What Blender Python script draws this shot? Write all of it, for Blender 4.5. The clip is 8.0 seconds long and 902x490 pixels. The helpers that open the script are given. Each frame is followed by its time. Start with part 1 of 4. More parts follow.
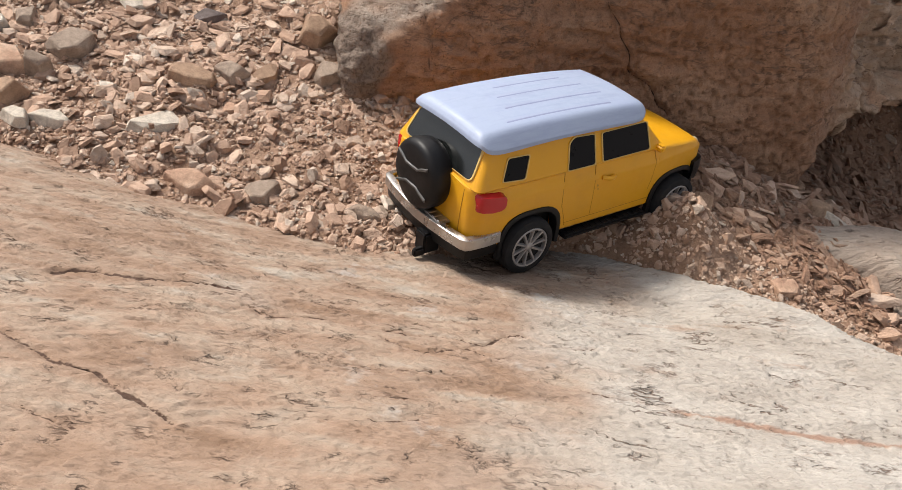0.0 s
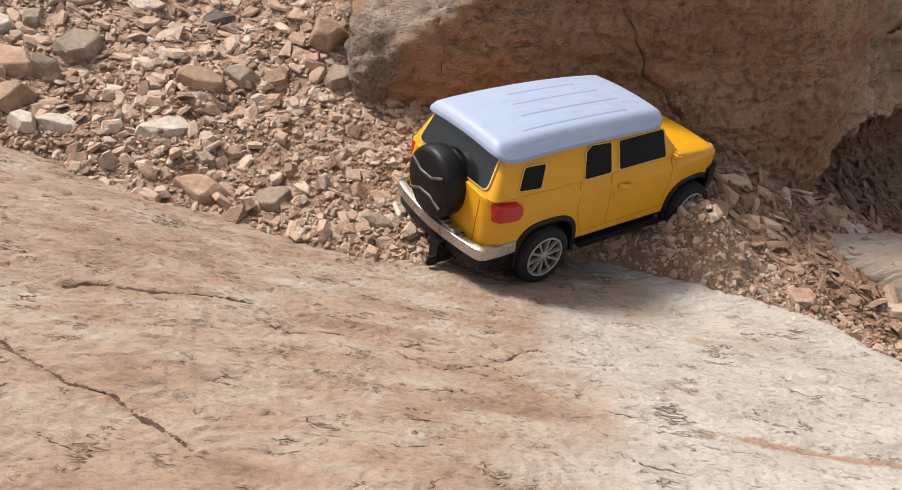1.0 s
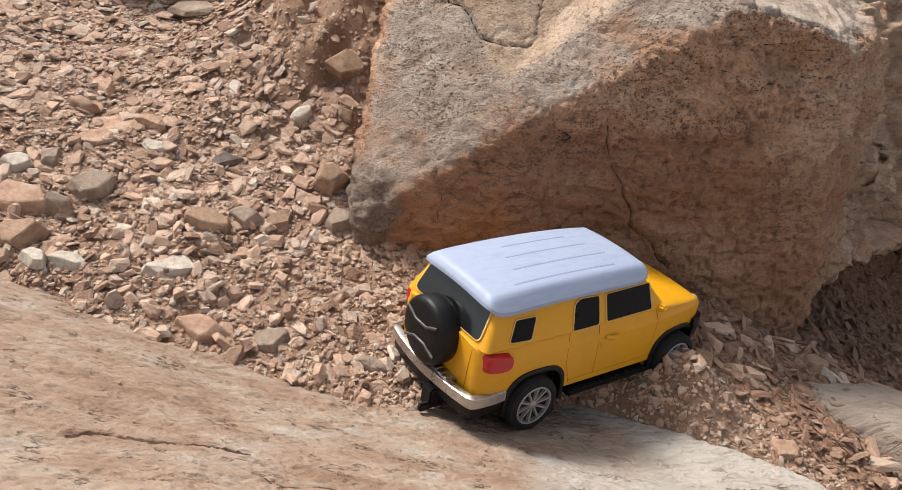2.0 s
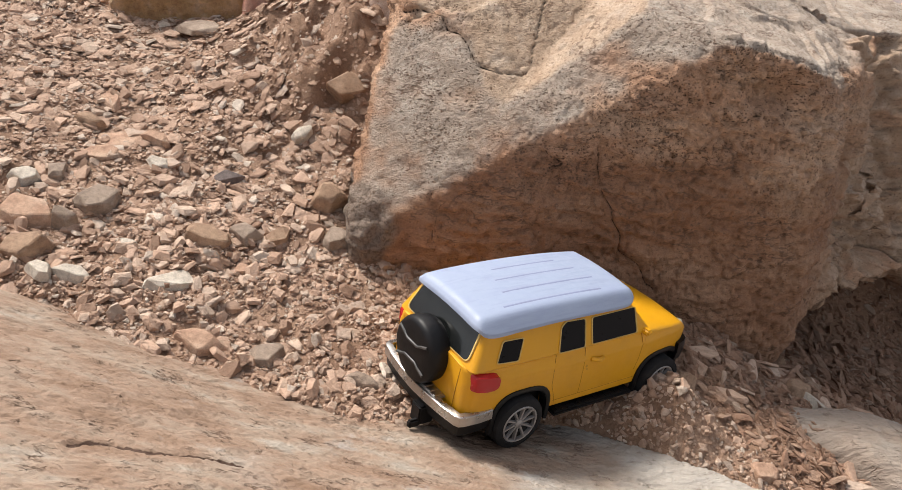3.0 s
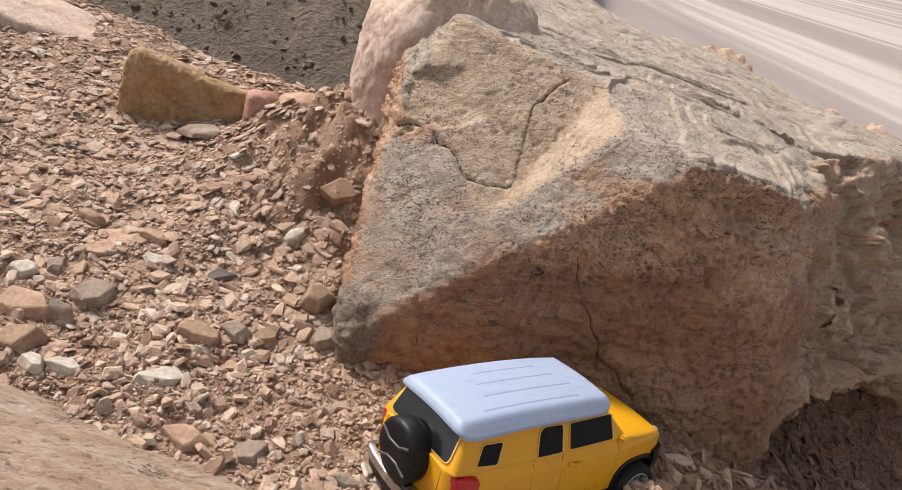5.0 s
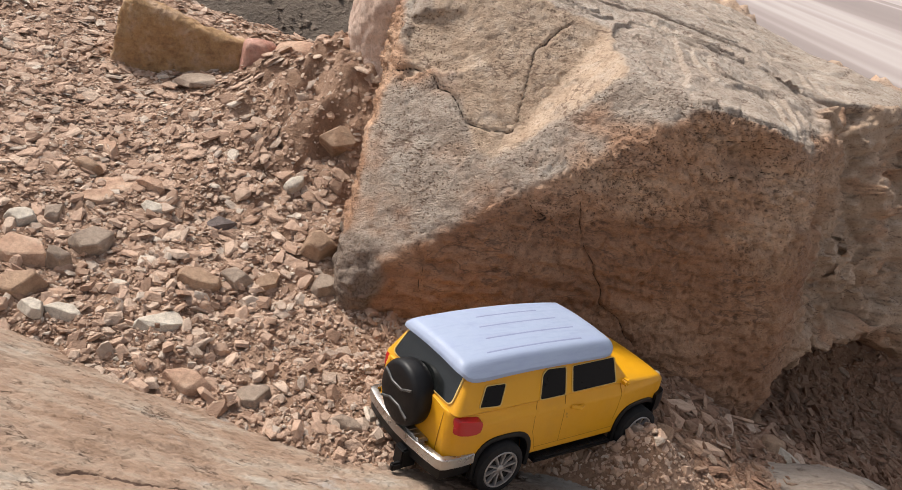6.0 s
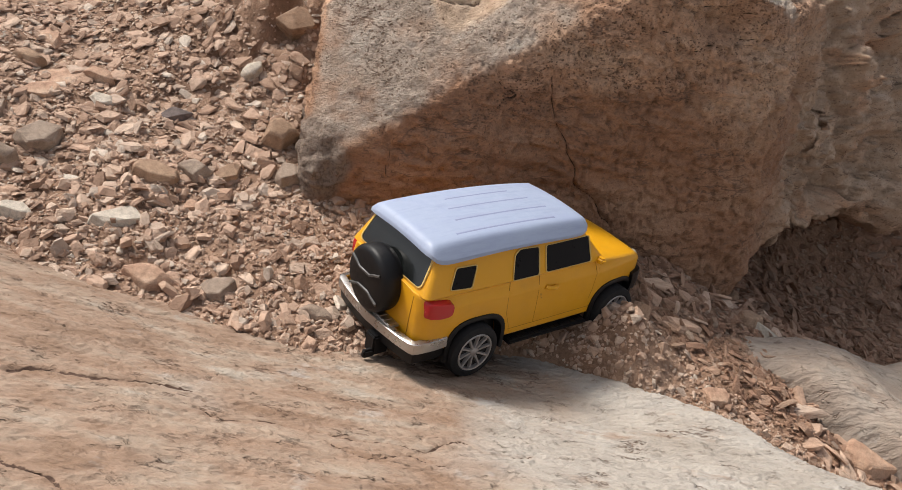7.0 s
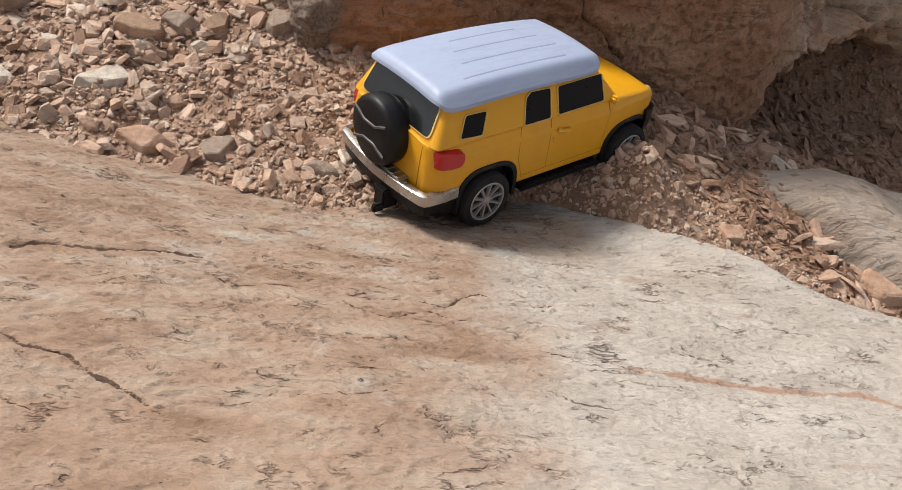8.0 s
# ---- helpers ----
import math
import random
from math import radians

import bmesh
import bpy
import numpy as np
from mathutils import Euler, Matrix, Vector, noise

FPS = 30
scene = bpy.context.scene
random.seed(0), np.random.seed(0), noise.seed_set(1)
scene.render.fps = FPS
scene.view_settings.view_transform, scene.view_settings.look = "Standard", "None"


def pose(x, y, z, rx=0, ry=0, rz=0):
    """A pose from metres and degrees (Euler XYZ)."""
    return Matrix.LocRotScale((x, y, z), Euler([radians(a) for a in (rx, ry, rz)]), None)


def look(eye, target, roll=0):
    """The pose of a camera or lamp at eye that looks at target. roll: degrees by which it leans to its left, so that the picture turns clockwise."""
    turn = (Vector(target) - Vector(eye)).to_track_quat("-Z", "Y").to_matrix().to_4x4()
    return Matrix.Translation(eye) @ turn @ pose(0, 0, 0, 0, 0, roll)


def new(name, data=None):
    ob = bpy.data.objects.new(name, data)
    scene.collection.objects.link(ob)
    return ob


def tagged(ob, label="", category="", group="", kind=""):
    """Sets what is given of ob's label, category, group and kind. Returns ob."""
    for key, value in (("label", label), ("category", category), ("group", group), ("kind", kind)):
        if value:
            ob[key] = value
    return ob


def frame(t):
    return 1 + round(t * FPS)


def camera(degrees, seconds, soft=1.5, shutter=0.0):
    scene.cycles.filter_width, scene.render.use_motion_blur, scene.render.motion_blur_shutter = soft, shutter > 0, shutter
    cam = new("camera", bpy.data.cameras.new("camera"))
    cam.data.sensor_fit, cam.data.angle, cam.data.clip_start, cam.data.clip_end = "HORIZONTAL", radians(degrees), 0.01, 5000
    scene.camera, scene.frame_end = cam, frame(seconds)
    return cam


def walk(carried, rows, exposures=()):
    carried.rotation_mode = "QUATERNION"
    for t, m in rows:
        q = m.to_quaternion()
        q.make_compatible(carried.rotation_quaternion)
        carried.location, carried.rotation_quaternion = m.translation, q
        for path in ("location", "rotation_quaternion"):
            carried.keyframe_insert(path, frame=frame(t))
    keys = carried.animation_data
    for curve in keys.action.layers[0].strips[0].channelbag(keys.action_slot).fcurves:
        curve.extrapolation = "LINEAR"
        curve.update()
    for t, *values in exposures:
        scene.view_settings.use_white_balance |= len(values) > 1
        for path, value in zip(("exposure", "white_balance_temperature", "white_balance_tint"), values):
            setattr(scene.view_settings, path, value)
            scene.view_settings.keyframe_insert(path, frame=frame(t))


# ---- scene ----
cam = camera(56.9, 8.0, soft=0.6)
PATH = [
    (0, (0.0036, 0.0139, 0.314), (-0.0131, 1.6223, -0.8746), -0.58),
    (0.5, (0.0005, 0.0175, 0.3133), (-0.0166, 1.6195, -0.8839), -0.49),
    (1, (-0.0041, 0.0233, 0.3167), (-0.0187, 1.6228, -0.8838), -0.29),
    (1.2, (-0.0042, 0.0232, 0.3205), (-0.0176, 1.6402, -0.8552), -0.02),
    (1.3, (-0.0043, 0.0231, 0.3239), (-0.0165, 1.6556, -0.8299), 0.22),
    (1.5, (-0.0046, 0.0229, 0.3314), (-0.0143, 1.6898, -0.7738), 0.76),
    (2, (-0.006, 0.0203, 0.3414), (-0.0013, 1.7658, -0.6351), 1.62),
    (2.2, (-0.0057, 0.0192, 0.3428), (-0.0009, 1.7675, -0.6284), 1.74),
    (3.5, (-0.0003, 0.0024, 0.3641), (0.0054, 1.7948, -0.5233), 3.56),
    (4, (-0.0017, -0.0018, 0.3718), (0.0086, 1.8365, -0.4159), 3.93),
    (4.2, (-0.0017, -0.0018, 0.3718), (0.0086, 1.8452, -0.3959), 4.0),
    (5.3, (-0.0035, -0.0085, 0.3663), (0.0265, 1.8505, -0.3719), 4.95),
    (5.5, (-0.0035, -0.0085, 0.3663), (0.0269, 1.8415, -0.3929), 4.98),
    (6, (-0.0039, -0.0078, 0.3533), (0.0325, 1.8182, -0.462), 4.7),
    (6.5, (-0.0016, -0.0036, 0.3431), (0.0417, 1.7769, -0.5667), 4.29),
    (7, (0.0054, 0.0042, 0.3356), (0.0969, 1.7201, -0.6878), 3.49),
    (7.2, (0.0056, 0.0078, 0.3335), (0.1064, 1.6535, -0.7903), 2.82),
    (7.3, (0.0057, 0.0094, 0.3326), (0.1104, 1.6246, -0.8347), 2.54),
    (7.5, (0.0058, 0.0122, 0.331), (0.1179, 1.5721, -0.9156), 2.01),
    (8, (0.0003, 0.0187, 0.3298), (0.0954, 1.5116, -0.9977), 1.12),
]
walk(cam, [(t, look(eye, target, roll)) for t, eye, target, roll in PATH], [(0, 0.78), (5.0, 0.74), (6.8, 0.63), (8.0, 0.61)])

# ---- light: hazy sun high behind the boulder, bright sky ----
SUN_FROM = Vector((-0.41, 0.34, 0.85)).normalized()
sky_world = bpy.data.worlds.new("sky")
scene.world = sky_world
sky_world.use_nodes = True
wn = sky_world.node_tree
sky = wn.nodes.new("ShaderNodeTexSky")
sky.sky_type, sky.sun_disc = "NISHITA", False
sky.sun_elevation = math.asin(SUN_FROM.z)
sky.sun_rotation = math.atan2(SUN_FROM.x, SUN_FROM.y)
sky.dust_density = 4.0
wn.nodes["Background"].inputs["Strength"].default_value = 0.10
haze = wn.nodes.new("ShaderNodeHueSaturation")
haze.inputs["Saturation"].default_value = 0.4
wn.links.new(sky.outputs[0], haze.inputs["Color"])
wn.links.new(haze.outputs[0], wn.nodes["Background"].inputs["Color"])
sun = new("sun", bpy.data.lights.new("sun", "SUN"))
sun.data.energy, sun.data.angle, sun.data.color = 2.6, radians(11), (1.0, 0.94, 0.86)
sun.matrix_world = look(SUN_FROM * 5, (0, 0, 0))


# ---- materials ----
def shader(name, rough=0.8, metal=0.0):
    m = bpy.data.materials.new(name)
    m.use_nodes = True
    b = m.node_tree.nodes["Principled BSDF"]
    b.inputs["Roughness"].default_value, b.inputs["Metallic"].default_value = rough, metal
    return m, m.node_tree, b


def node(nt, kind, **inputs):
    n = nt.nodes.new(kind)
    for k, v in inputs.items():
        n.inputs[k.replace("_", " ")].default_value = v
    return n


def noise_tex(nt, scale, detail=5.0, rough=0.6, stretch=None):
    tc = nt.nodes.new("ShaderNodeTexCoord")
    n = node(nt, "ShaderNodeTexNoise", Scale=scale, Detail=detail, Roughness=rough)
    if stretch:
        mp = node(nt, "ShaderNodeMapping", Scale=stretch[0], Rotation=[radians(a) for a in stretch[1]])
        nt.links.new(tc.outputs["Object"], mp.inputs["Vector"])
        nt.links.new(mp.outputs[0], n.inputs["Vector"])
    else:
        nt.links.new(tc.outputs["Object"], n.inputs["Vector"])
    return n.outputs["Fac"]


def ramp(nt, fac, stops):
    r = nt.nodes.new("ShaderNodeValToRGB")
    e = r.color_ramp.elements
    while len(e) < len(stops):
        e.new(0.5)
    for el, (p, c) in zip(e, stops):
        el.position, el.color = p, (*c, 1)
    nt.links.new(fac, r.inputs["Fac"])
    return r.outputs["Color"]


def mixed(nt, fac, a, b, how="MIX"):
    m = nt.nodes.new("ShaderNodeMix")
    m.data_type, m.blend_type = "RGBA", how
    for s, v in ((m.inputs[0], fac), (m.inputs[6], a), (m.inputs[7], b)):
        if isinstance(v, (int, float)):
            s.default_value = v
        elif isinstance(v, tuple):
            s.default_value = (*v, 1)
        else:
            nt.links.new(v, s)
    return m.outputs[2]


def bumped(nt, b, height, strength, distance):
    n = node(nt, "ShaderNodeBump", Strength=strength, Distance=distance)
    nt.links.new(height, n.inputs["Height"])
    nt.links.new(n.outputs[0], b.inputs["Normal"])


def times(nt, a, k, add=0.0):
    m = nt.nodes.new("ShaderNodeMath")
    m.operation = "MULTIPLY_ADD"
    m.use_clamp = True
    nt.links.new(a, m.inputs[0])
    m.inputs[1].default_value, m.inputs[2].default_value = k, add
    return m.outputs[0]


def attribute(nt, name):
    a = nt.nodes.new("ShaderNodeAttribute")
    a.attribute_name = name
    return a.outputs["Fac"]


def rock_material(name, dark, mid, light, scale=18.0, fine=260.0, grain=1400.0, bump=0.0012, stretch=None, mottle=0.75, grainy=0.5):
    """Stone with colour in large patches, fine mottling and grain."""
    m, nt, b = shader(name, 0.88)
    patch = ramp(nt, noise_tex(nt, scale, 6, 0.62, stretch), [(0.3, dark), (0.5, mid), (0.7, light)])
    mott = noise_tex(nt, fine, 6, 0.7, stretch)
    col = mixed(nt, mottle, patch, ramp(nt, mott, [(0.25, (0.5, 0.47, 0.45)), (0.5, (1, 1, 1)), (0.75, (1.25, 1.22, 1.2))]), "MULTIPLY")
    g = noise_tex(nt, grain, 3, 0.7)
    col = mixed(nt, grainy, col, ramp(nt, g, [(0.3, (0.66, 0.64, 0.62)), (0.6, (1.12, 1.12, 1.12))]), "MULTIPLY")
    both = mixed(nt, 0.4, mott, g)
    bumped(nt, b, both, 0.8, bump)
    return m, nt, b, col


def thin_lines(nt, scale, width, stretch, gate_scale, gate):
    """Short thin curved lines, broken up by patches: 1 on a line."""
    n = noise_tex(nt, scale, 4, 0.6, stretch)
    m = nt.nodes.new("ShaderNodeMath")
    m.operation = "SUBTRACT"
    nt.links.new(n, m.inputs[0])
    m.inputs[1].default_value = 0.5
    a = nt.nodes.new("ShaderNodeMath")
    a.operation = "ABSOLUTE"
    nt.links.new(m.outputs[0], a.inputs[0])
    line = times(nt, a.outputs[0], -1.0 / width, 1.0)
    mask = times(nt, noise_tex(nt, gate_scale, 3, 0.5), 9.0, -9.0 * gate)
    both = nt.nodes.new("ShaderNodeMath")
    both.operation = "MULTIPLY"
    nt.links.new(line, both.inputs[0])
    nt.links.new(mask, both.inputs[1])
    return both.outputs[0]


def holes(nt, scale, size, gate_scale, gate, gated_by=None, stretch=(1, 1, 1)):
    """Small weathered holes of uneven outline: 1 inside a hole."""
    tc = nt.nodes.new("ShaderNodeTexCoord")
    warp = nt.nodes.new("ShaderNodeTexNoise")
    warp.inputs["Scale"].default_value, warp.inputs["Detail"].default_value = scale * 1.6, 3
    nt.links.new(tc.outputs["Object"], warp.inputs["Vector"])
    bend = nt.nodes.new("ShaderNodeVectorMath")
    bend.operation = "MULTIPLY_ADD"
    nt.links.new(warp.outputs["Color"], bend.inputs[0])
    bend.inputs[1].default_value = (0.9 / scale,) * 3
    nt.links.new(tc.outputs["Object"], bend.inputs[2])
    mp = node(nt, "ShaderNodeMapping", Scale=stretch, Rotation=(0, radians(12), 0))
    nt.links.new(bend.outputs[0], mp.inputs["Vector"])
    vor = node(nt, "ShaderNodeTexVoronoi", Scale=scale)
    nt.links.new(mp.outputs[0], vor.inputs["Vector"])
    hole = times(nt, vor.outputs["Distance"], -6.0, 6.0 * size)
    mask = times(nt, noise_tex(nt, gate_scale, 4, 0.6), 8.0, -8.0 * gate)
    m1 = nt.nodes.new("ShaderNodeMath")
    m1.operation = "MULTIPLY"
    nt.links.new(hole, m1.inputs[0])
    nt.links.new(mask, m1.inputs[1])
    if not gated_by:
        return m1.outputs[0]
    m2 = nt.nodes.new("ShaderNodeMath")
    m2.operation = "MULTIPLY"
    nt.links.new(m1.outputs[0], m2.inputs[0])
    nt.links.new(attribute(nt, gated_by), m2.inputs[1])
    return m2.outputs[0]


def larger(nt, a, c):
    m1 = nt.nodes.new("ShaderNodeMath")
    m1.operation = "MAXIMUM"
    nt.links.new(a, m1.inputs[0])
    nt.links.new(c, m1.inputs[1])
    return m1.outputs[0]


def ledges(nt, scale, stretch, count):
    """Stepped flakes: a height that rises slowly and drops sharply."""
    n = noise_tex(nt, scale, 5, 0.55, stretch)
    up = nt.nodes.new("ShaderNodeMath")
    up.operation = "MULTIPLY"
    nt.links.new(n, up.inputs[0])
    up.inputs[1].default_value = count
    fr = nt.nodes.new("ShaderNodeMath")
    fr.operation = "FRACT"
    nt.links.new(up.outputs[0], fr.inputs[0])
    return fr.outputs[0]


def finish(nt, b, col):
    nt.links.new(col, b.inputs["Base Color"])


m_slab, nt, b, col = rock_material("slab_sandstone", (0.311, 0.270, 0.226), (0.377, 0.337, 0.292), (0.418, 0.385, 0.344), 14.0, 60.0, 500.0, 0.001, ((1, 1.8, 1), (0, 0, -20)), 0.28, 0.16)
browncol = ramp(nt, noise_tex(nt, 24, 5, 0.6, ((1, 2.4, 1), (0, 0, -14))), [(0.3, (0.217, 0.133, 0.084)), (0.45, (0.294, 0.199, 0.140)), (0.58, (0.329, 0.248, 0.185)), (0.7, (0.371, 0.319, 0.262))])
browncol = mixed(nt, 0.3, browncol, ramp(nt, noise_tex(nt, 120, 5, 0.65), [(0.3, (0.66, 0.62, 0.58)), (0.7, (1.15, 1.15, 1.15))]), "MULTIPLY")
col = mixed(nt, attribute(nt, "brown"), col, browncol)
col = mixed(nt, times(nt, noise_tex(nt, 20, 6, 0.6, ((1, 2.6, 1), (0, 0, -12))), 6.0, -3.7), col, (0.29, 0.19, 0.13))
col = mixed(nt, times(nt, noise_tex(nt, 26, 5, 0.65), 6.0, -3.7), col, (0.41, 0.39, 0.36))
flaking = ledges(nt, 22, ((1, 3.4, 1), (0, 0, -14)), 7.0)
flaking_fine = ledges(nt, 60, ((1, 2.6, 1), (0, 0, -20)), 4.0)
flakes = thin_lines(nt, 30, 0.024, ((1, 3.0, 1), (0, 0, -14)), 48, 0.53)
flecks = thin_lines(nt, 70, 0.04, ((1, 2.2, 1), (0, 0, -22)), 90, 0.56)
spots = holes(nt, 330, 0.26, 34, 0.55)
col = mixed(nt, times(nt, flakes, 0.85), col, (0.12, 0.068, 0.043))
col = mixed(nt, times(nt, flecks, 0.5), col, (0.17, 0.11, 0.075))
col = mixed(nt, times(nt, spots, 0.5), col, (0.16, 0.105, 0.072))
col = mixed(nt, times(nt, attribute(nt, "red_band"), 0.85), col, (0.29, 0.17, 0.115))
chips = larger(nt, flakes, flecks)
surface = mixed(nt, 0.5, noise_tex(nt, 90, 5, 0.6, ((1, 1.8, 1), (0, 0, -20))), mixed(nt, 0.4, flaking, flaking_fine))
surface = mixed(nt, 0.12, surface, noise_tex(nt, 500, 3, 0.6))
bumped(nt, b, mixed(nt, times(nt, chips, 0.5), surface, (0.0, 0.0, 0.0)), 1.0, 0.0032)
rim = times(nt, attribute(nt, "crack_mm"), -0.16, 0.9)
col = mixed(nt, times(nt, rim, 0.3), col, (0.28, 0.175, 0.115))
wob = times(nt, noise_tex(nt, 130, 3, 0.6), 2.6, -0.6)
gap = nt.nodes.new("ShaderNodeMath")
gap.operation = "SUBTRACT"
nt.links.new(wob, gap.inputs[0])
nt.links.new(attribute(nt, "crack_mm"), gap.inputs[1])
col = mixed(nt, times(nt, gap.outputs[0], 3.0, 0.9), col, (0.075, 0.04, 0.025))
finish(nt, b, col)

m_boulder, nt, b, col = rock_material("boulder_sandstone", (0.40, 0.22, 0.13), (0.54, 0.325, 0.205), (0.63, 0.43, 0.295), 12.0, 190.0, 900.0, 0.003, ((1, 1, 2.2), (0, 12, 0)))
pits = noise_tex(nt, 420, 4, 0.6)
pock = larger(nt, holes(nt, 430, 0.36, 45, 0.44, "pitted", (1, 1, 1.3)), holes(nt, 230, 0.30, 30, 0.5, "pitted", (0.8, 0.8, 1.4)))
relief_height = mixed(nt, 0.55, pits, noise_tex(nt, 170, 6, 0.75, ((1, 1, 1.8), (0, 12, 0))))
relief_height = mixed(nt, 0.35, relief_height, noise_tex(nt, 900, 3, 0.7))
bumped(nt, b, mixed(nt, times(nt, pock, 0.8), relief_height, (0.0, 0.0, 0.0)), 1.0, 0.0044)
crustcol = ramp(nt, noise_tex(nt, 55, 6, 0.65), [(0.3, (0.353, 0.273, 0.210)), (0.5, (0.454, 0.365, 0.294)), (0.68, (0.529, 0.454, 0.382))])
# low spots of the pit bump also get their shade in the colour
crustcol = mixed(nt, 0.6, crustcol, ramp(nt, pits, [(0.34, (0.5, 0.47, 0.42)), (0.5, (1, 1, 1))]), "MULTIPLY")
# colour multiplied darker and redder below a sloping line on the front
col = mixed(nt, times(nt, attribute(nt, "lower_tone"), 0.85), col, mixed(nt, 1.0, col, (0.66, 0.58, 0.52), "MULTIPLY"))
col = mixed(nt, attribute(nt, "crust"), col, crustcol)
freshcol = mixed(nt, 0.6, ramp(nt, noise_tex(nt, 70, 6, 0.65), [(0.3, (0.42, 0.29, 0.195)), (0.52, (0.55, 0.405, 0.29)), (0.7, (0.61, 0.48, 0.37))]), ramp(nt, pits, [(0.3, (0.6, 0.55, 0.5)), (0.5, (1, 1, 1))]), "MULTIPLY")
col = mixed(nt, attribute(nt, "fresh"), col, freshcol)
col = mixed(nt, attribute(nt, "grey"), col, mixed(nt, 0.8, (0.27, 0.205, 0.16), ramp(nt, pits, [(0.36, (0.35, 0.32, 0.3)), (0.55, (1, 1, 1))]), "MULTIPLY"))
col = mixed(nt, times(nt, thin_lines(nt, 26, 0.026, ((1, 1, 3.2), (0, 14, 0)), 40, 0.49), 0.8), col, (0.14, 0.078, 0.05))
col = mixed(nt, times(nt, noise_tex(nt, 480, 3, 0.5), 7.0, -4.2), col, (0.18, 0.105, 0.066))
# shade inside the holes, painted into the colour on top of their bump
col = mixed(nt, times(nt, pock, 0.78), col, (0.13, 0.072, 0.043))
col = mixed(nt, times(nt, attribute(nt, "crack_mm"), -2.2, 1.5), col, (0.06, 0.033, 0.02))
finish(nt, b, col)

m_dirt, nt, b, col = rock_material("red_dirt", (0.24, 0.14, 0.088), (0.35, 0.215, 0.14), (0.44, 0.29, 0.20), 14.0, 300.0, 1100.0, 0.006)
finish(nt, b, col)

m_far, nt, b = shader("valley_floor", 0.95)
tc = nt.nodes.new("ShaderNodeTexCoord")
mp = node(nt, "ShaderNodeMapping", Rotation=(0, 0, radians(-3.5)), Scale=(0.13, 0.003, 0.05))
nt.links.new(tc.outputs["Object"], mp.inputs["Vector"])
n = node(nt, "ShaderNodeTexNoise", Scale=1.0, Detail=3, Roughness=0.5)
nt.links.new(mp.outputs[0], n.inputs["Vector"])
finish(nt, b, ramp(nt, n.outputs["Fac"], [(0.36, (0.20, 0.165, 0.155)), (0.47, (0.27, 0.22, 0.205)), (0.505, (0.40, 0.35, 0.33)), (0.545, (0.28, 0.23, 0.215)), (0.60, (0.25, 0.205, 0.19)), (0.635, (0.40, 0.35, 0.33)), (0.70, (0.36, 0.31, 0.295))]))

m_bank, nt, b, col = rock_material("far_bank", (0.087, 0.062, 0.045), (0.124, 0.093, 0.069), (0.174, 0.133, 0.102), 3.0, 14.0, 50.0, 0.06)
finish(nt, b, col)


def stone_material(name, random_out, tint=(1, 1, 1)):
    m, nt, b = shader(name, 0.9)
    k = 0.009 if random_out == "object" else 1.0
    if random_out == "island":
        r = nt.nodes.new("ShaderNodeNewGeometry").outputs["Random Per Island"]
    else:
        r = nt.nodes.new("ShaderNodeObjectInfo").outputs["Random"]
    tone = ramp(nt, r, [(0.0, (0.27, 0.165, 0.11)), (0.2, (0.44, 0.29, 0.205)), (0.45, (0.58, 0.40, 0.295)), (0.65, (0.51, 0.345, 0.25)), (0.8, (0.66, 0.50, 0.385)), (0.92, (0.46, 0.35, 0.275)), (1.0, (0.68, 0.58, 0.48))])
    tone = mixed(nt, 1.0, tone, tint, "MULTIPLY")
    mott = noise_tex(nt, 220 * k, 6, 0.7)
    col = mixed(nt, 0.7, tone, ramp(nt, mott, [(0.25, (0.55, 0.5, 0.47)), (0.5, (1, 1, 1)), (0.75, (1.2, 1.18, 1.16))]), "MULTIPLY")
    col = mixed(nt, times(nt, noise_tex(nt, 60 * k, 4), 4.0, -2.1), col, (0.38, 0.235, 0.155))
    g = noise_tex(nt, 1300 * k, 3, 0.7)
    bumped(nt, b, mixed(nt, 0.4, mott, g), 1.0, 0.003)
    finish(nt, b, col)
    return m


m_stone = stone_material("loose_stone", "object")
m_chip = stone_material("loose_chips", "island")
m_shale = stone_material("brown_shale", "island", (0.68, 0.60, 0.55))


def named_rock(name, dark, mid, light):
    m, nt, b, col = rock_material(name, dark, mid, light, 60.0, 300.0, 1500.0, 0.0025)
    finish(nt, b, col)
    return m


m_pale = named_rock("pale_stone", (0.50, 0.43, 0.35), (0.61, 0.54, 0.45), (0.68, 0.62, 0.53))
m_black = named_rock("dark_stone", (0.10, 0.078, 0.072), (0.16, 0.125, 0.115), (0.24, 0.195, 0.175))
m_brown = named_rock("brown_stone", (0.29, 0.18, 0.115), (0.40, 0.265, 0.175), (0.49, 0.345, 0.24))
m_pink = named_rock("pink_stone", (0.38, 0.22, 0.145), (0.50, 0.325, 0.225), (0.58, 0.42, 0.31))
m_grey = named_rock("grey_stone", (0.24, 0.175, 0.13), (0.34, 0.26, 0.20), (0.44, 0.35, 0.275))
m_ochre = named_rock("ochre_rock", (0.27, 0.15, 0.075), (0.39, 0.24, 0.115), (0.45, 0.31, 0.21))
m_red_rock = named_rock("red_rock", (0.34, 0.15, 0.105), (0.46, 0.24, 0.18), (0.53, 0.34, 0.27))
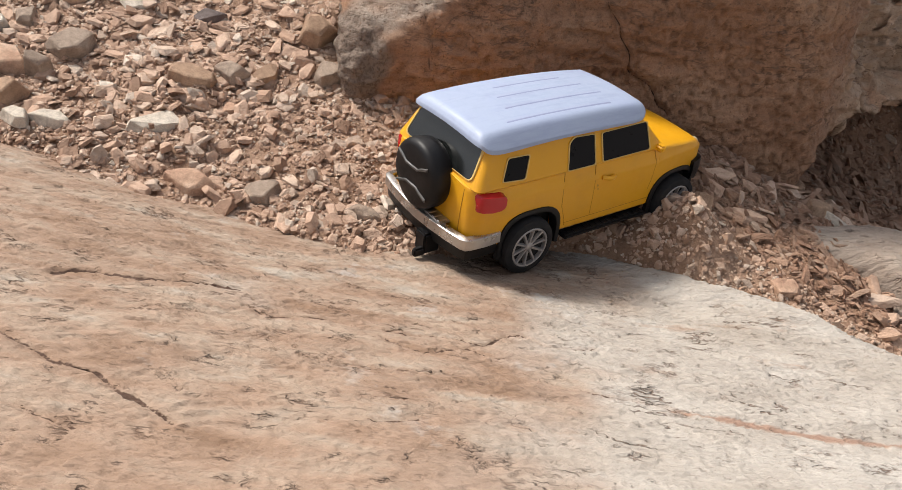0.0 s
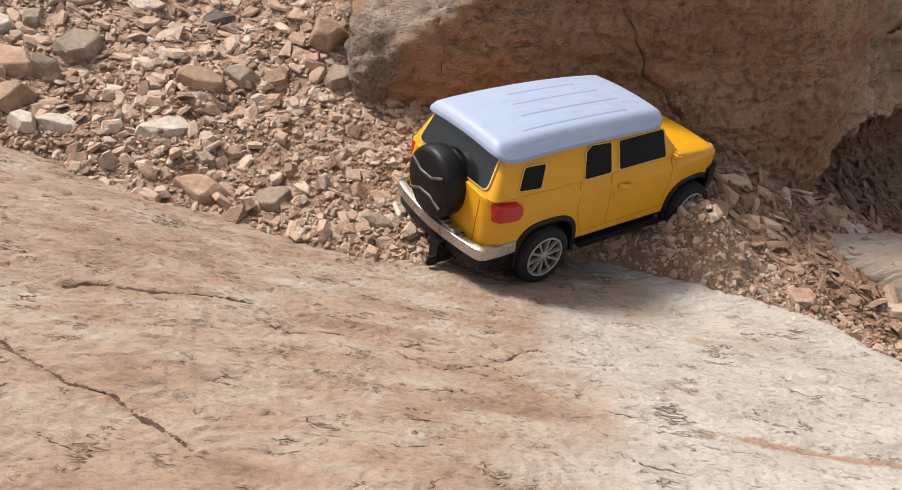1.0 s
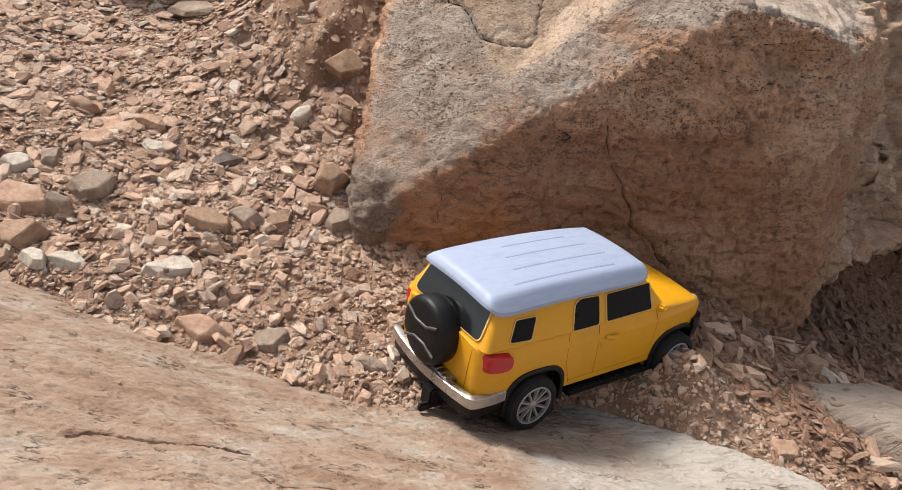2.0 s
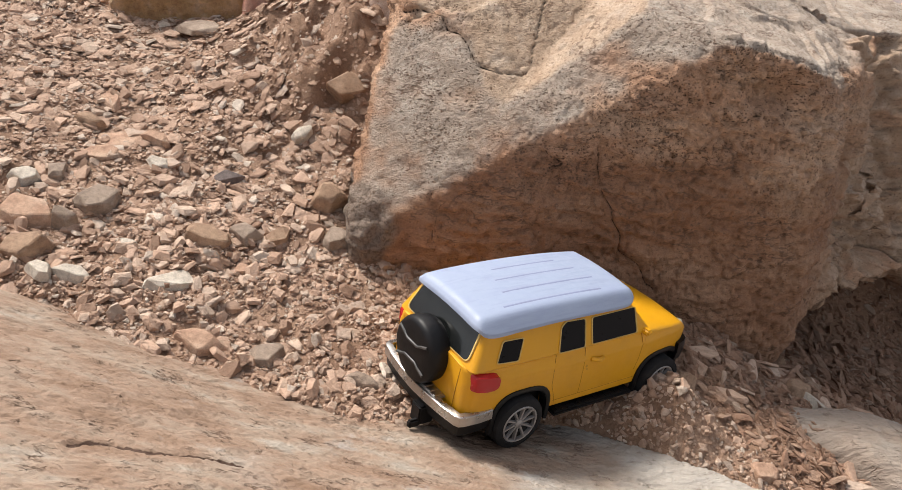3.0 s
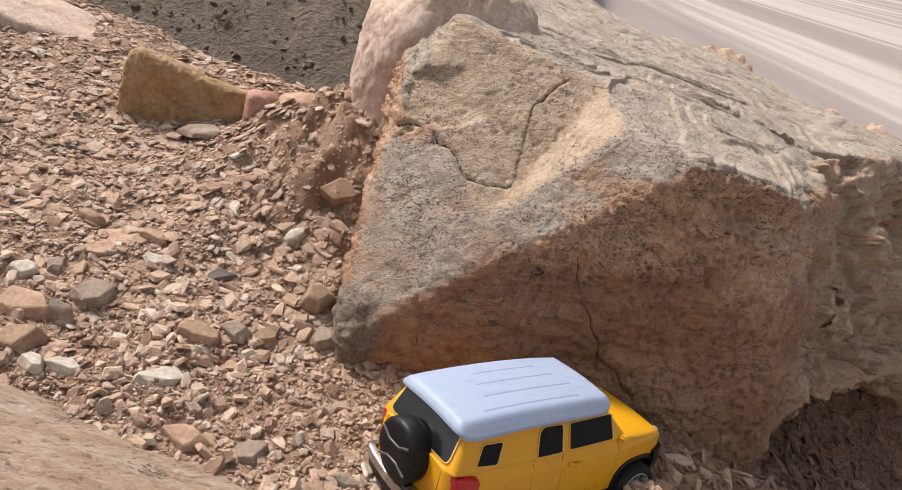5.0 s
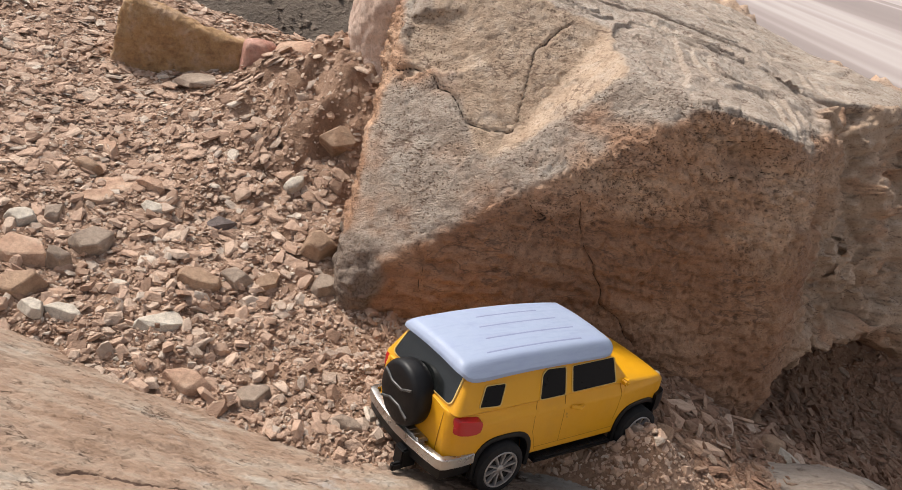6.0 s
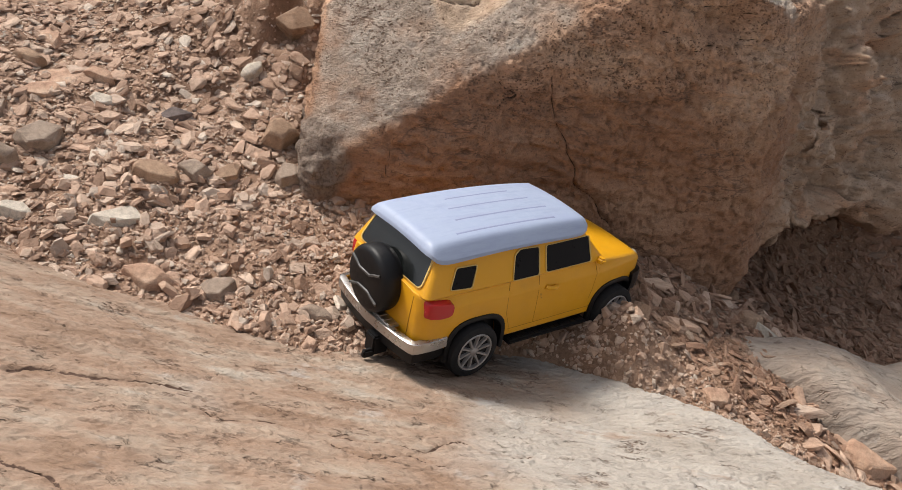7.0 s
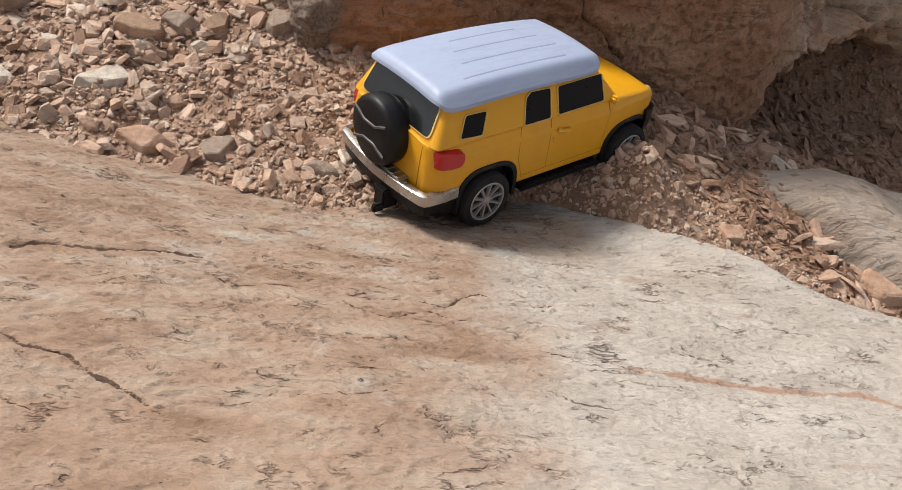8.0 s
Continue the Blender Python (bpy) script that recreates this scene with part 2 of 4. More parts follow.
m_pale_pink = named_rock("pale_pink_stone", (0.46, 0.32, 0.25), (0.58, 0.43, 0.345), (0.66, 0.52, 0.43))


m_rubble = named_rock("bank_stone", (0.119, 0.087, 0.064), (0.175, 0.133, 0.101), (0.231, 0.182, 0.143))


def plastic(name, colour, rough, dirt=(0.2, 0.12, 0.06), amount=0.25, metal=0.0, scuff=None, gloss=0.5, brushed=None):
    m, nt, b = shader(name, rough, metal)
    b.inputs["Specular IOR Level"].default_value = gloss
    col = mixed(nt, times(nt, noise_tex(nt, 45, 6, 0.7), 3.0, -1.55), colour, tuple(c * (1 - amount) + d * amount for c, d in zip(colour, dirt)))
    if brushed:
        col = mixed(nt, times(nt, noise_tex(nt, 260, 4, 0.65, ((0.12, 1, 1), (0, 0, 4))), 3.0, -1.5), col, brushed)
    if scuff:
        col = mixed(nt, times(nt, noise_tex(nt, 75, 5, 0.65), 14.0, -9.9), col, scuff)
    finish(nt, b, col)
    r = ramp(nt, noise_tex(nt, 120, 5, 0.7), [(0.3, (rough * 0.8,) * 3), (0.7, (min(1, rough * 1.5),) * 3)])
    nt.links.new(r, b.inputs["Roughness"])
    bumped(nt, b, noise_tex(nt, 600, 3, 0.6), 0.15, 0.0002)
    return m


m_yellow = plastic("yellow_paint", (0.66, 0.315, 0.006), 0.36, amount=0.22, scuff=(0.08, 0.045, 0.02))
m_white = plastic("white_roof_paint", (0.30, 0.352, 0.475), 0.5, dirt=(0.25, 0.295, 0.47), amount=0.5, brushed=(0.245, 0.285, 0.41))
m_line = plastic("lilac_line", (0.21, 0.235, 0.36), 0.6)
m_seam = plastic("seam_groove", (0.34, 0.155, 0.006), 0.6)
m_black_plastic = plastic("black_plastic", (0.006, 0.006, 0.007), 0.38, amount=0.04, gloss=0.25)
m_tyre = plastic("tyre_rubber", (0.014, 0.014, 0.015), 0.75, amount=0.10, gloss=0.25)
m_glass = plastic("dark_window", (0.006, 0.006, 0.007), 0.3, dirt=(0.1, 0.09, 0.08), amount=0.03, gloss=0.12)
m_trim = plastic("pale_trim", (0.60, 0.41, 0.13), 0.5, amount=0.2)
m_rear_glass = plastic("rear_window", (0.008, 0.009, 0.009), 0.14, dirt=(0.1, 0.1, 0.09), amount=0.06, gloss=0.5)
m_silver = plastic("silver_paint", (0.50, 0.48, 0.46), 0.26, amount=0.35, metal=0.9, scuff=(0.10, 0.09, 0.08))
m_rim = plastic("rim_silver", (0.36, 0.34, 0.33), 0.4, amount=0.3, metal=0.5)
m_greymark = plastic("grey_mark", (0.055, 0.055, 0.055), 0.4)
m_red = plastic("red_lens", (0.40, 0.008, 0.012), 0.2, amount=0.1)
m_lamp = plastic("lamp_lens", (0.6, 0.55, 0.45), 0.2)
m_twig = plastic("dry_twig", (0.40, 0.27, 0.15), 0.85)


# ---- number fields ----
def hash3(i, j, k, seed):
    with np.errstate(over="ignore"):
        h = i.astype(np.uint32) * np.uint32(374761393) + j.astype(np.uint32) * np.uint32(668265263) + k.astype(np.uint32) * np.uint32(2147483647) + np.uint32(seed * 974711 + 12345)
        h = (h ^ (h >> np.uint32(13))) * np.uint32(1274126177)
        h = (h ^ (h >> np.uint32(16))) * np.uint32(2246822519)
        h = h ^ (h >> np.uint32(15))
    return h.astype(np.float64) / 4294967295.0


def vnoise(P, scale, seed=0):
    """Smooth noise from -1 to 1 at the places P."""
    Q = P * scale
    F = np.floor(Q)
    f = Q - F
    f = f * f * f * (f * (f * 6 - 15) + 10)
    I = F.astype(np.int64)
    out = 0.0
    for a in (0, 1):
        wa = f[:, 0] if a else 1 - f[:, 0]
        for b2 in (0, 1):
            wb = f[:, 1] if b2 else 1 - f[:, 1]
            for c in (0, 1):
                wc = f[:, 2] if c else 1 - f[:, 2]
                out = out + wa * wb * wc * hash3(I[:, 0] + a, I[:, 1] + b2, I[:, 2] + c, seed)
    return out * 2 - 1


def fbm(P, scale, octaves=4, seed=0, gain=0.5):
    total, amp = 0.0, 1.0
    for o in range(octaves):
        total = total + amp * vnoise(P, scale * 2.03 ** o, seed + o)
        amp *= gain
    return total


def smoothstep(a, b2, v):
    u = np.clip((v - a) / (b2 - a), 0, 1)
    return u * u * (3 - 2 * u)


def softplus(v, s):
    return s * np.logaddexp(0, v / s)


def line_distance(x, y, pts):
    """Distance of the plan places (x, y) from a polyline."""
    best = np.full(x.shape, 9.0)
    for (ax, ay), (bx, by) in zip(pts, pts[1:]):
        dx, dy = bx - ax, by - ay
        u = np.clip(((x - ax) * dx + (y - ay) * dy) / (dx * dx + dy * dy), 0, 1)
        best = np.minimum(best, np.hypot(x - ax - u * dx, y - ay - u * dy))
    return best


def flat3(x, y, z=None):
    return np.stack([x, y, np.zeros_like(x) if z is None else z], -1)


# ---- outline of the sandstone slab's far edge ----
EDGE = [(-3.0, 1.6), (-0.6, 0.60), (-0.243, 0.414), (-0.162, 0.377), (-0.111, 0.380), (-0.04, 0.362), (-0.008, 0.370), (0.03, 0.398), (0.067, 0.408), (0.09, 0.401), (0.110, 0.389), (0.128, 0.381), (0.150, 0.369), (0.175, 0.350), (0.190, 0.336), (0.205, 0.317), (0.225, 0.297), (0.245, 0.284), (0.5, 0.05), (3.0, -2.0)]


def slab_edge(x):
    return np.interp(x, [p[0] for p in EDGE], [p[1] for p in EDGE])


# ---- ground: gravel slope, crest, far bank and valley in one sheet ----
def ground_height(x, y, rough=True):
    xc = -1.2 + softplus(x + 1.2, 0.1)
    yc = 1.15 - softplus(1.15 - y, 0.03)
    yc = np.maximum(yc, -0.6)
    d = (x - 0.2) * 0.8 + (y - 0.5) * 0.6
    z = 0.094 - 0.2 * (xc + 0.17) + 0.2 * (yc - 0.45) - 0.5 * (softplus(d, 0.03) - softplus(d - 0.27, 0.04) * smoothstep(1.3, 1.0, x)) - 0.4 * softplus(x - 1.2, 0.05)
    z = z + 0.09 * np.exp(-((x + 0.07) ** 2 + (y - 0.70) ** 2) / (2 * 0.075 ** 2))
    z = z + 0.024 * np.exp(-((x - 0.140) ** 2 + (y - 0.412) ** 2) / (2 * 0.015 ** 2)) - 0.007 * np.exp(-((x - 0.078) ** 2 + (y - 0.385) ** 2) / (2 * 0.022 ** 2))
    z = z - 0.9 * softplus(y - 0.9 - 0.32 * smoothstep(0.1, 0.3, x) - 0.5 * softplus(-x - 0.3, 0.1), 0.02)
    z = z - 0.05 * smoothstep(0.16, 0.30, x) * smoothstep(0.46, 0.62, y)
    z = z + 0.16 * smoothstep(0.74, 0.92, y) * smoothstep(0.16, 0.3, x) * smoothstep(1.5, 1.0, x)
    z = z - 0.016 * smoothstep(-0.008, 0.010, slab_edge(x) - y) * smoothstep(0.0, 0.03, x) * smoothstep(0.1, 0.2, y)
    bank = -0.9 + 0.8 * (y - 2.2) - 6.0 * softplus(x - 0.15, 0.1)
    bank = 1.2 - softplus(1.2 - bank, 0.1)
    if rough:
        P = flat3(x, y)
        near = smoothstep(2.0, 1.0, np.hypot(x, y))
        z = z + near * (0.006 * vnoise(P, 17, 3) + 0.0028 * fbm(P, 60, 4, 5))
        z = z + near * 0.014 * np.exp(-((x + 0.09) ** 2 + (y - 0.66) ** 2) / 0.012) * fbm(P, 45, 4, 9)
        bank = bank + 0.05 * fbm(P, 2.2, 5, 7)
    return np.maximum(np.maximum(z, np.where(y > 1.4, bank, -99)), -7.0)


def spread(lo, hi, step, far):
    """Even steps from lo to hi, then growing ones out to far on both sides."""
    mid = np.arange(lo, hi, step)
    out, s, v = [], step, hi
    while v < far:
        out.append(v)
        s *= 1.16
        v += s
    right = np.array(out + [far])
    return np.concatenate([(lo - step - (right - hi))[::-1], mid, right])


def sheet(name, X, Y, Z, material, attributes=()):
    """A mesh over a grid of places."""
    ny, nx = X.shape
    me = bpy.data.meshes.new(name)
    i = np.arange(ny * nx).reshape(ny, nx)
    q = np.stack([i[:-1, :-1], i[:-1, 1:], i[1:, 1:], i[1:, :-1]], -1).reshape(-1, 4)
    me.vertices.add(ny * nx)
    me.vertices.foreach_set("co", np.stack([X, Y, Z], -1).ravel())
    me.loops.add(q.size)
    me.loops.foreach_set("vertex_index", q.ravel())
    me.polygons.add(len(q))
    me.polygons.foreach_set("loop_start", np.arange(0, q.size, 4))
    me.polygons.foreach_set("loop_total", np.full(len(q), 4))
    me.update(calc_edges=True)
    me.polygons.foreach_set("use_smooth", np.ones(len(q), bool))
    for key, values in attributes:
        me.attributes.new(key, "FLOAT", "POINT").data.foreach_set("value", values.ravel().astype(np.float32))
    for one in material if isinstance(material, tuple) else (material,):
        me.materials.append(one)
    return new(name, me), q


gx, gy = np.meshgrid(spread(-0.55, 0.65, 0.003, 900), spread(0.28, 1.0, 0.003, 1500))
gz = ground_height(gx.ravel(), gy.ravel()).reshape(gx.shape)
ground, quads = sheet("ground", gx, gy, gz, (m_dirt, m_far, m_bank))
mid_y, mid_z = gy.ravel()[quads[:, 0]], gz.ravel()[quads[:, 0]]
ground.data.polygons.foreach_set("material_index", np.where(mid_z < -3.5, 1, np.where(mid_y > 1.3, 2, 0)).astype(np.int32))
tagged(ground, "reddish dirt hillside falling away to a pale valley", "ground", kind="structure")

# ---- the pale sandstone slab in the foreground ----
CRACKS = [
    (0.0012, 0.0012, [(-0.150, 0.258), (-0.140, 0.261), (-0.123, 0.262), (-0.105, 0.267), (-0.084, 0.271)]),
    (0.0008, 0.0010, [(-0.160, 0.215), (-0.137, 0.205), (-0.125, 0.198), (-0.113, 0.192), (-0.101, 0.189), (-0.089, 0.177), (-0.072, 0.168)]),
    (0.0006, 0.0008, [(-0.078, 0.253), (-0.065, 0.250), (-0.048, 0.253), (-0.035, 0.251), (-0.017, 0.253), (-0.004, 0.253), (0.010, 0.254), (0.028, 0.269), (0.037, 0.260), (0.060, 0.265)]),
    (0.0006, 0.0008, [(-0.026, 0.245), (-0.008, 0.236), (0.005, 0.247), (0.019, 0.244)]),
    (0.0006, 0.0008, [(0.046, 0.224), (0.060, 0.218), (0.075, 0.215), (0.082, 0.211)]),
    (0.0005, 0.0006, [(-0.037, 0.176), (-0.021, 0.179), (-0.010, 0.182)]),
    (0.0006, 0.0008, [(-0.110, 0.163), (-0.101, 0.162), (-0.094, 0.159)]),
]
RED_BAND = [(0.079, 0.214), (0.092, 0.212), (0.107, 0.210), (0.128, 0.207), (0.152, 0.208), (0.171, 0.209), (0.182, 0.201), (0.22, 0.17)]


def slab_height(x, y, rough=True):
    u, v = np.clip(x, -0.30, 0.30) / 0.2, (np.clip(y, 0.06, 0.45) - 0.3) / 0.15
    z = 0.0695 - 0.0451 * u - 0.0603 * v + 0.0110 * u * u + 0.0077 * u * v + 0.0102 * v * v + 0.0001 * u ** 3 + 0.0065 * u * u * v + 0.0182 * u * v * v + 0.0049 * v ** 3
    z = z - 0.15 * (x - np.clip(x, -0.30, 0.30)) - 0.25 * (y - np.clip(y, 0.06, 0.45))
    crack = np.full_like(x, 9.0)
    if rough:
        P = flat3(x, y)
        w = P + 0.003 * np.stack([vnoise(P, 60, 21), vnoise(P, 60, 22), 0 * x], -1)
        flow = w @ np.array([[0.93, -0.36, 0], [0.36, 0.93, 0], [0, 0, 1]]) * np.array([1.0, 2.4, 1.0])
        n1 = fbm(flow, 26, 5, 31)
        ledge = n1 * 3.2
        z = z + 0.0013 * (np.floor(ledge) + smoothstep(0.0, 0.14, ledge - np.floor(ledge)) - ledge) + 0.0007 * n1
        z = z + 0.0035 * vnoise(P, 12, 35) + 0.0002 * fbm(flow, 150, 3, 41)
        z = z + 0.004 * np.exp(-((x - 0.135) ** 2 / 0.0012 + (y - 0.175) ** 2 / 0.0003)) - 0.006 * np.exp(-((x - 0.115) ** 2 / 0.0011 + (y - 0.345) ** 2 / 0.0004))
        for width, depth, pts in CRACKS:
            dist = line_distance(w[:, 0], w[:, 1], pts)
            z = z - depth * 1.5 * np.exp(-(dist / width) ** 2)
            crack = np.minimum(crack, dist * 1000 / (width / 0.0010))
    e = np.interp(x, [p[0] for p in EDGE], [p[1] for p in EDGE]) + 0.003 * vnoise(flat3(x, y * 0), 70, 51) + 0.0015 * vnoise(flat3(x, y * 0), 220, 52)
    over = (y - e) * 0.8
    ring = np.hypot(x / 1.2, (y + 0.1) / 0.95) + 0.08 * vnoise(flat3(x, y), 4, 55)
    z = z - 2.5 * softplus(ring - 0.72, 0.03)
    z = z - 1.3 * softplus(over - 0.002, 0.003)
    return z, crack


sx, sy = np.meshgrid(np.concatenate([np.linspace(-1.6, -0.37, 40), np.arange(-0.36, 0.36, 0.0011), np.linspace(0.37, 1.4, 40)]), np.concatenate([np.linspace(-1.2, 0.09, 40), np.arange(0.095, 0.47, 0.0011), np.linspace(0.48, 1.1, 30)]))
sz, sc = slab_height(sx.ravel(), sy.ravel())
slab, _ = sheet("slab", sx, sy, sz.reshape(sx.shape), m_slab, [("crack_mm", sc), ("red_band", smoothstep(0.0028, 0.0012, line_distance(sx.ravel(), sy.ravel(), RED_BAND) + 0.0012 * fbm(flat3(sx.ravel(), sy.ravel()), 90, 3, 58))), ("brown", smoothstep(0.07, -0.03, sx.ravel() - 0.35 * (sy.ravel() - 0.25) + 0.07 * fbm(flat3(sx.ravel(), sy.ravel()), 11, 4, 57)))])
tagged(slab, "pale weathered sandstone slab with thin cracks", "rock slab", kind="structure")


# ---- rocks cut by planes ----
def radial_rock(name, centre, field, nu, nv, reach, relief, material, attrs=(), front=0.0):
    """A rock whose surface is where field() turns positive on the way out from centre, with relief() laid on it."""
    u = np.linspace(0, 2 * np.pi, nu + 1)
    if front:
        u = u + front * np.sin(u)
    az = u - np.pi / 2
    v = np.linspace(0.0005, np.pi - 0.0005, nv)
    A, V = np.meshgrid(az, v)
    D = np.stack([np.sin(V) * np.cos(A), np.sin(V) * np.sin(A), np.cos(V)], -1).reshape(-1, 3)
    D[:, 0] *= -1
    c = np.array(centre)
    lo, hi = np.zeros(len(D)), np.full(len(D), reach)
    for _ in range(26):
        mid = (lo + hi) / 2
        inside = field(c + D * mid[:, None]) < 0
        lo, hi = np.where(inside, mid, lo), np.where(inside, hi, mid)
    P = c + D * lo[:, None]
    e = 0.0015
    N = np.stack([field(P + np.eye(3)[a] * e) - field(P - np.eye(3)[a] * e) for a in range(3)], -1)
    N /= np.maximum(np.linalg.norm(N, axis=1, keepdims=True), 1e-9)
    h, extra = relief(P, N)
    P = P + N * h[:, None]
    G = P.reshape(nv, nu + 1, 3)
    G[:, -1] = G[:, 0]
    ob, _ = sheet(name, G[..., 0], G[..., 1], G[..., 2], material, [(k, v2) for k, v2 in extra.items()])
    return ob


def halfspace(P, n, p):
    n = np.array(n) / np.linalg.norm(n)
    return (P - np.array(p)) @ n


def smax(a, b2, k):
    return k * np.logaddexp(a / k, b2 / k)


def through3(a, b2, c):
    """The upward unit normal of the plane through three places."""
    n = np.cross(np.array(b2) - np.array(a), np.array(c) - np.array(a))
    return n / np.linalg.norm(n) * (1 if n[2] > 0 else -1)


VALLEY_0, VALLEY_1 = (0.041, 0.533, 0.195), (0.087, 0.585, 0.236)
FACET_N, FACET_P = (-0.26, -0.78, 0.57), (-0.044, 0.573, 0.226)
FLANK_L = through3(VALLEY_0, VALLEY_1, (0.012, 0.548, 0.217))
FLANK_R = through3(VALLEY_0, VALLEY_1, (0.098, 0.533, 0.236))


def scoop(P):
    """The broken-out hollow under the top edge: above both of its flanks."""
    a, b2 = halfspace(P, FLANK_L, VALLEY_0), halfspace(P, FLANK_R, VALLEY_0)
    return -smax(-a, -b2, 0.0015)


def boulder_field(P):
    W = P + 0.010 * np.stack([vnoise(P, 9, 61), vnoise(P, 9, 62), vnoise(P, 9, 63)], -1)
    a = halfspace(W, (0.1, -1, 0.03), (0.095, 0.503, 0.137))
    top = halfspace(W, (0.294, -0.06, 0.956), (0.082, 0.569, 0.264))
    left = halfspace(W, (-1, 0.0, 0.15), (-0.068, 0.510, 0.100))
    facet = halfspace(P * 0.7 + W * 0.3, FACET_N, FACET_P)
    crown = halfspace(W, (-0.65, -0.1, 0.75), (-0.046, 0.597, 0.258))
    right = halfspace(W, (0.86, -0.5, 0.12), (0.245, 0.522, 0.110))
    under = halfspace(W, (0.75, -0.22, -0.55), (0.283, 0.523, 0.022))
    back = halfspace(W, (0.35, 1, 0.1), (0.30, 1.12, 0.2))
    low = halfspace(W, (0, -0.35, -0.9), (0.0, 0.50, 0.0))
    body = a
    for f, k in ((top, 0.003), (left, 0.006), (facet, 0.003), (crown, 0.004), (right, 0.006), (under, 0.006), (back, 0.01), (low, 0.01)):
        body = smax(body, f, k)
    body = smax(body, scoop(P * 0.6 + W * 0.4), 0.0015)
    wing = halfspace(W, (0.55, -0.83, 0.30), (0.33, 0.665, 0.028))
    for f, k in ((halfspace(W, (0.294, -0.06, 0.956), (0.082, 0.569, 0.266)), 0.003), (halfspace(W, (-0.23, 0.06, -1), (0.331, 0.647, -0.026)), 0.004), (halfspace(W, (1, 0.2, 0), (0.95, 0.9, 0.1)), 0.01), (back, 0.01), (halfspace(W, (-1, -0.6, 0), (0.20, 0.60, 0.1)), 0.01)):
        wing = smax(wing, f, k)
    wing = smax(wing, 0.06 - W[:, 0], 0.004)
    return np.minimum(body, wing)


FACE_CRACKS = [
    (0.0007, 0.003, [(0.088, 0.165), (0.095, 0.136), (0.101, 0.125), (0.105, 0.108), (0.116, 0.088), (0.128, 0.077), (0.141, 0.054)]),
    (0.0008, 0.003, [(-0.045, 0.229), (-0.030, 0.226), (-0.014, 0.225), (0.004, 0.207), (0.016, 0.202), (0.028, 0.197), (0.040, 0.198)]),
    (0.0005, 0.002, [(0.040, 0.198), (0.044, 0.210), (0.054, 0.236), (0.065, 0.247), (0.082, 0.262)]),
    (0.0007, 0.002, [(0.056, 0.160), (0.065, 0.150), (0.057, 0.137)]),
    (0.0008, 0.003, [(0.127, 0.206), (0.152, 0.191), (0.177, 0.182), (0.208, 0.183), (0.235, 0.186)]),
    (0.0006, 0.002, [(-0.015, 0.130), (-0.012, 0.095)]),
    (0.0007, 0.002, [(0.150, 0.213), (0.185, 0.204), (0.215, 0.203)]),
]


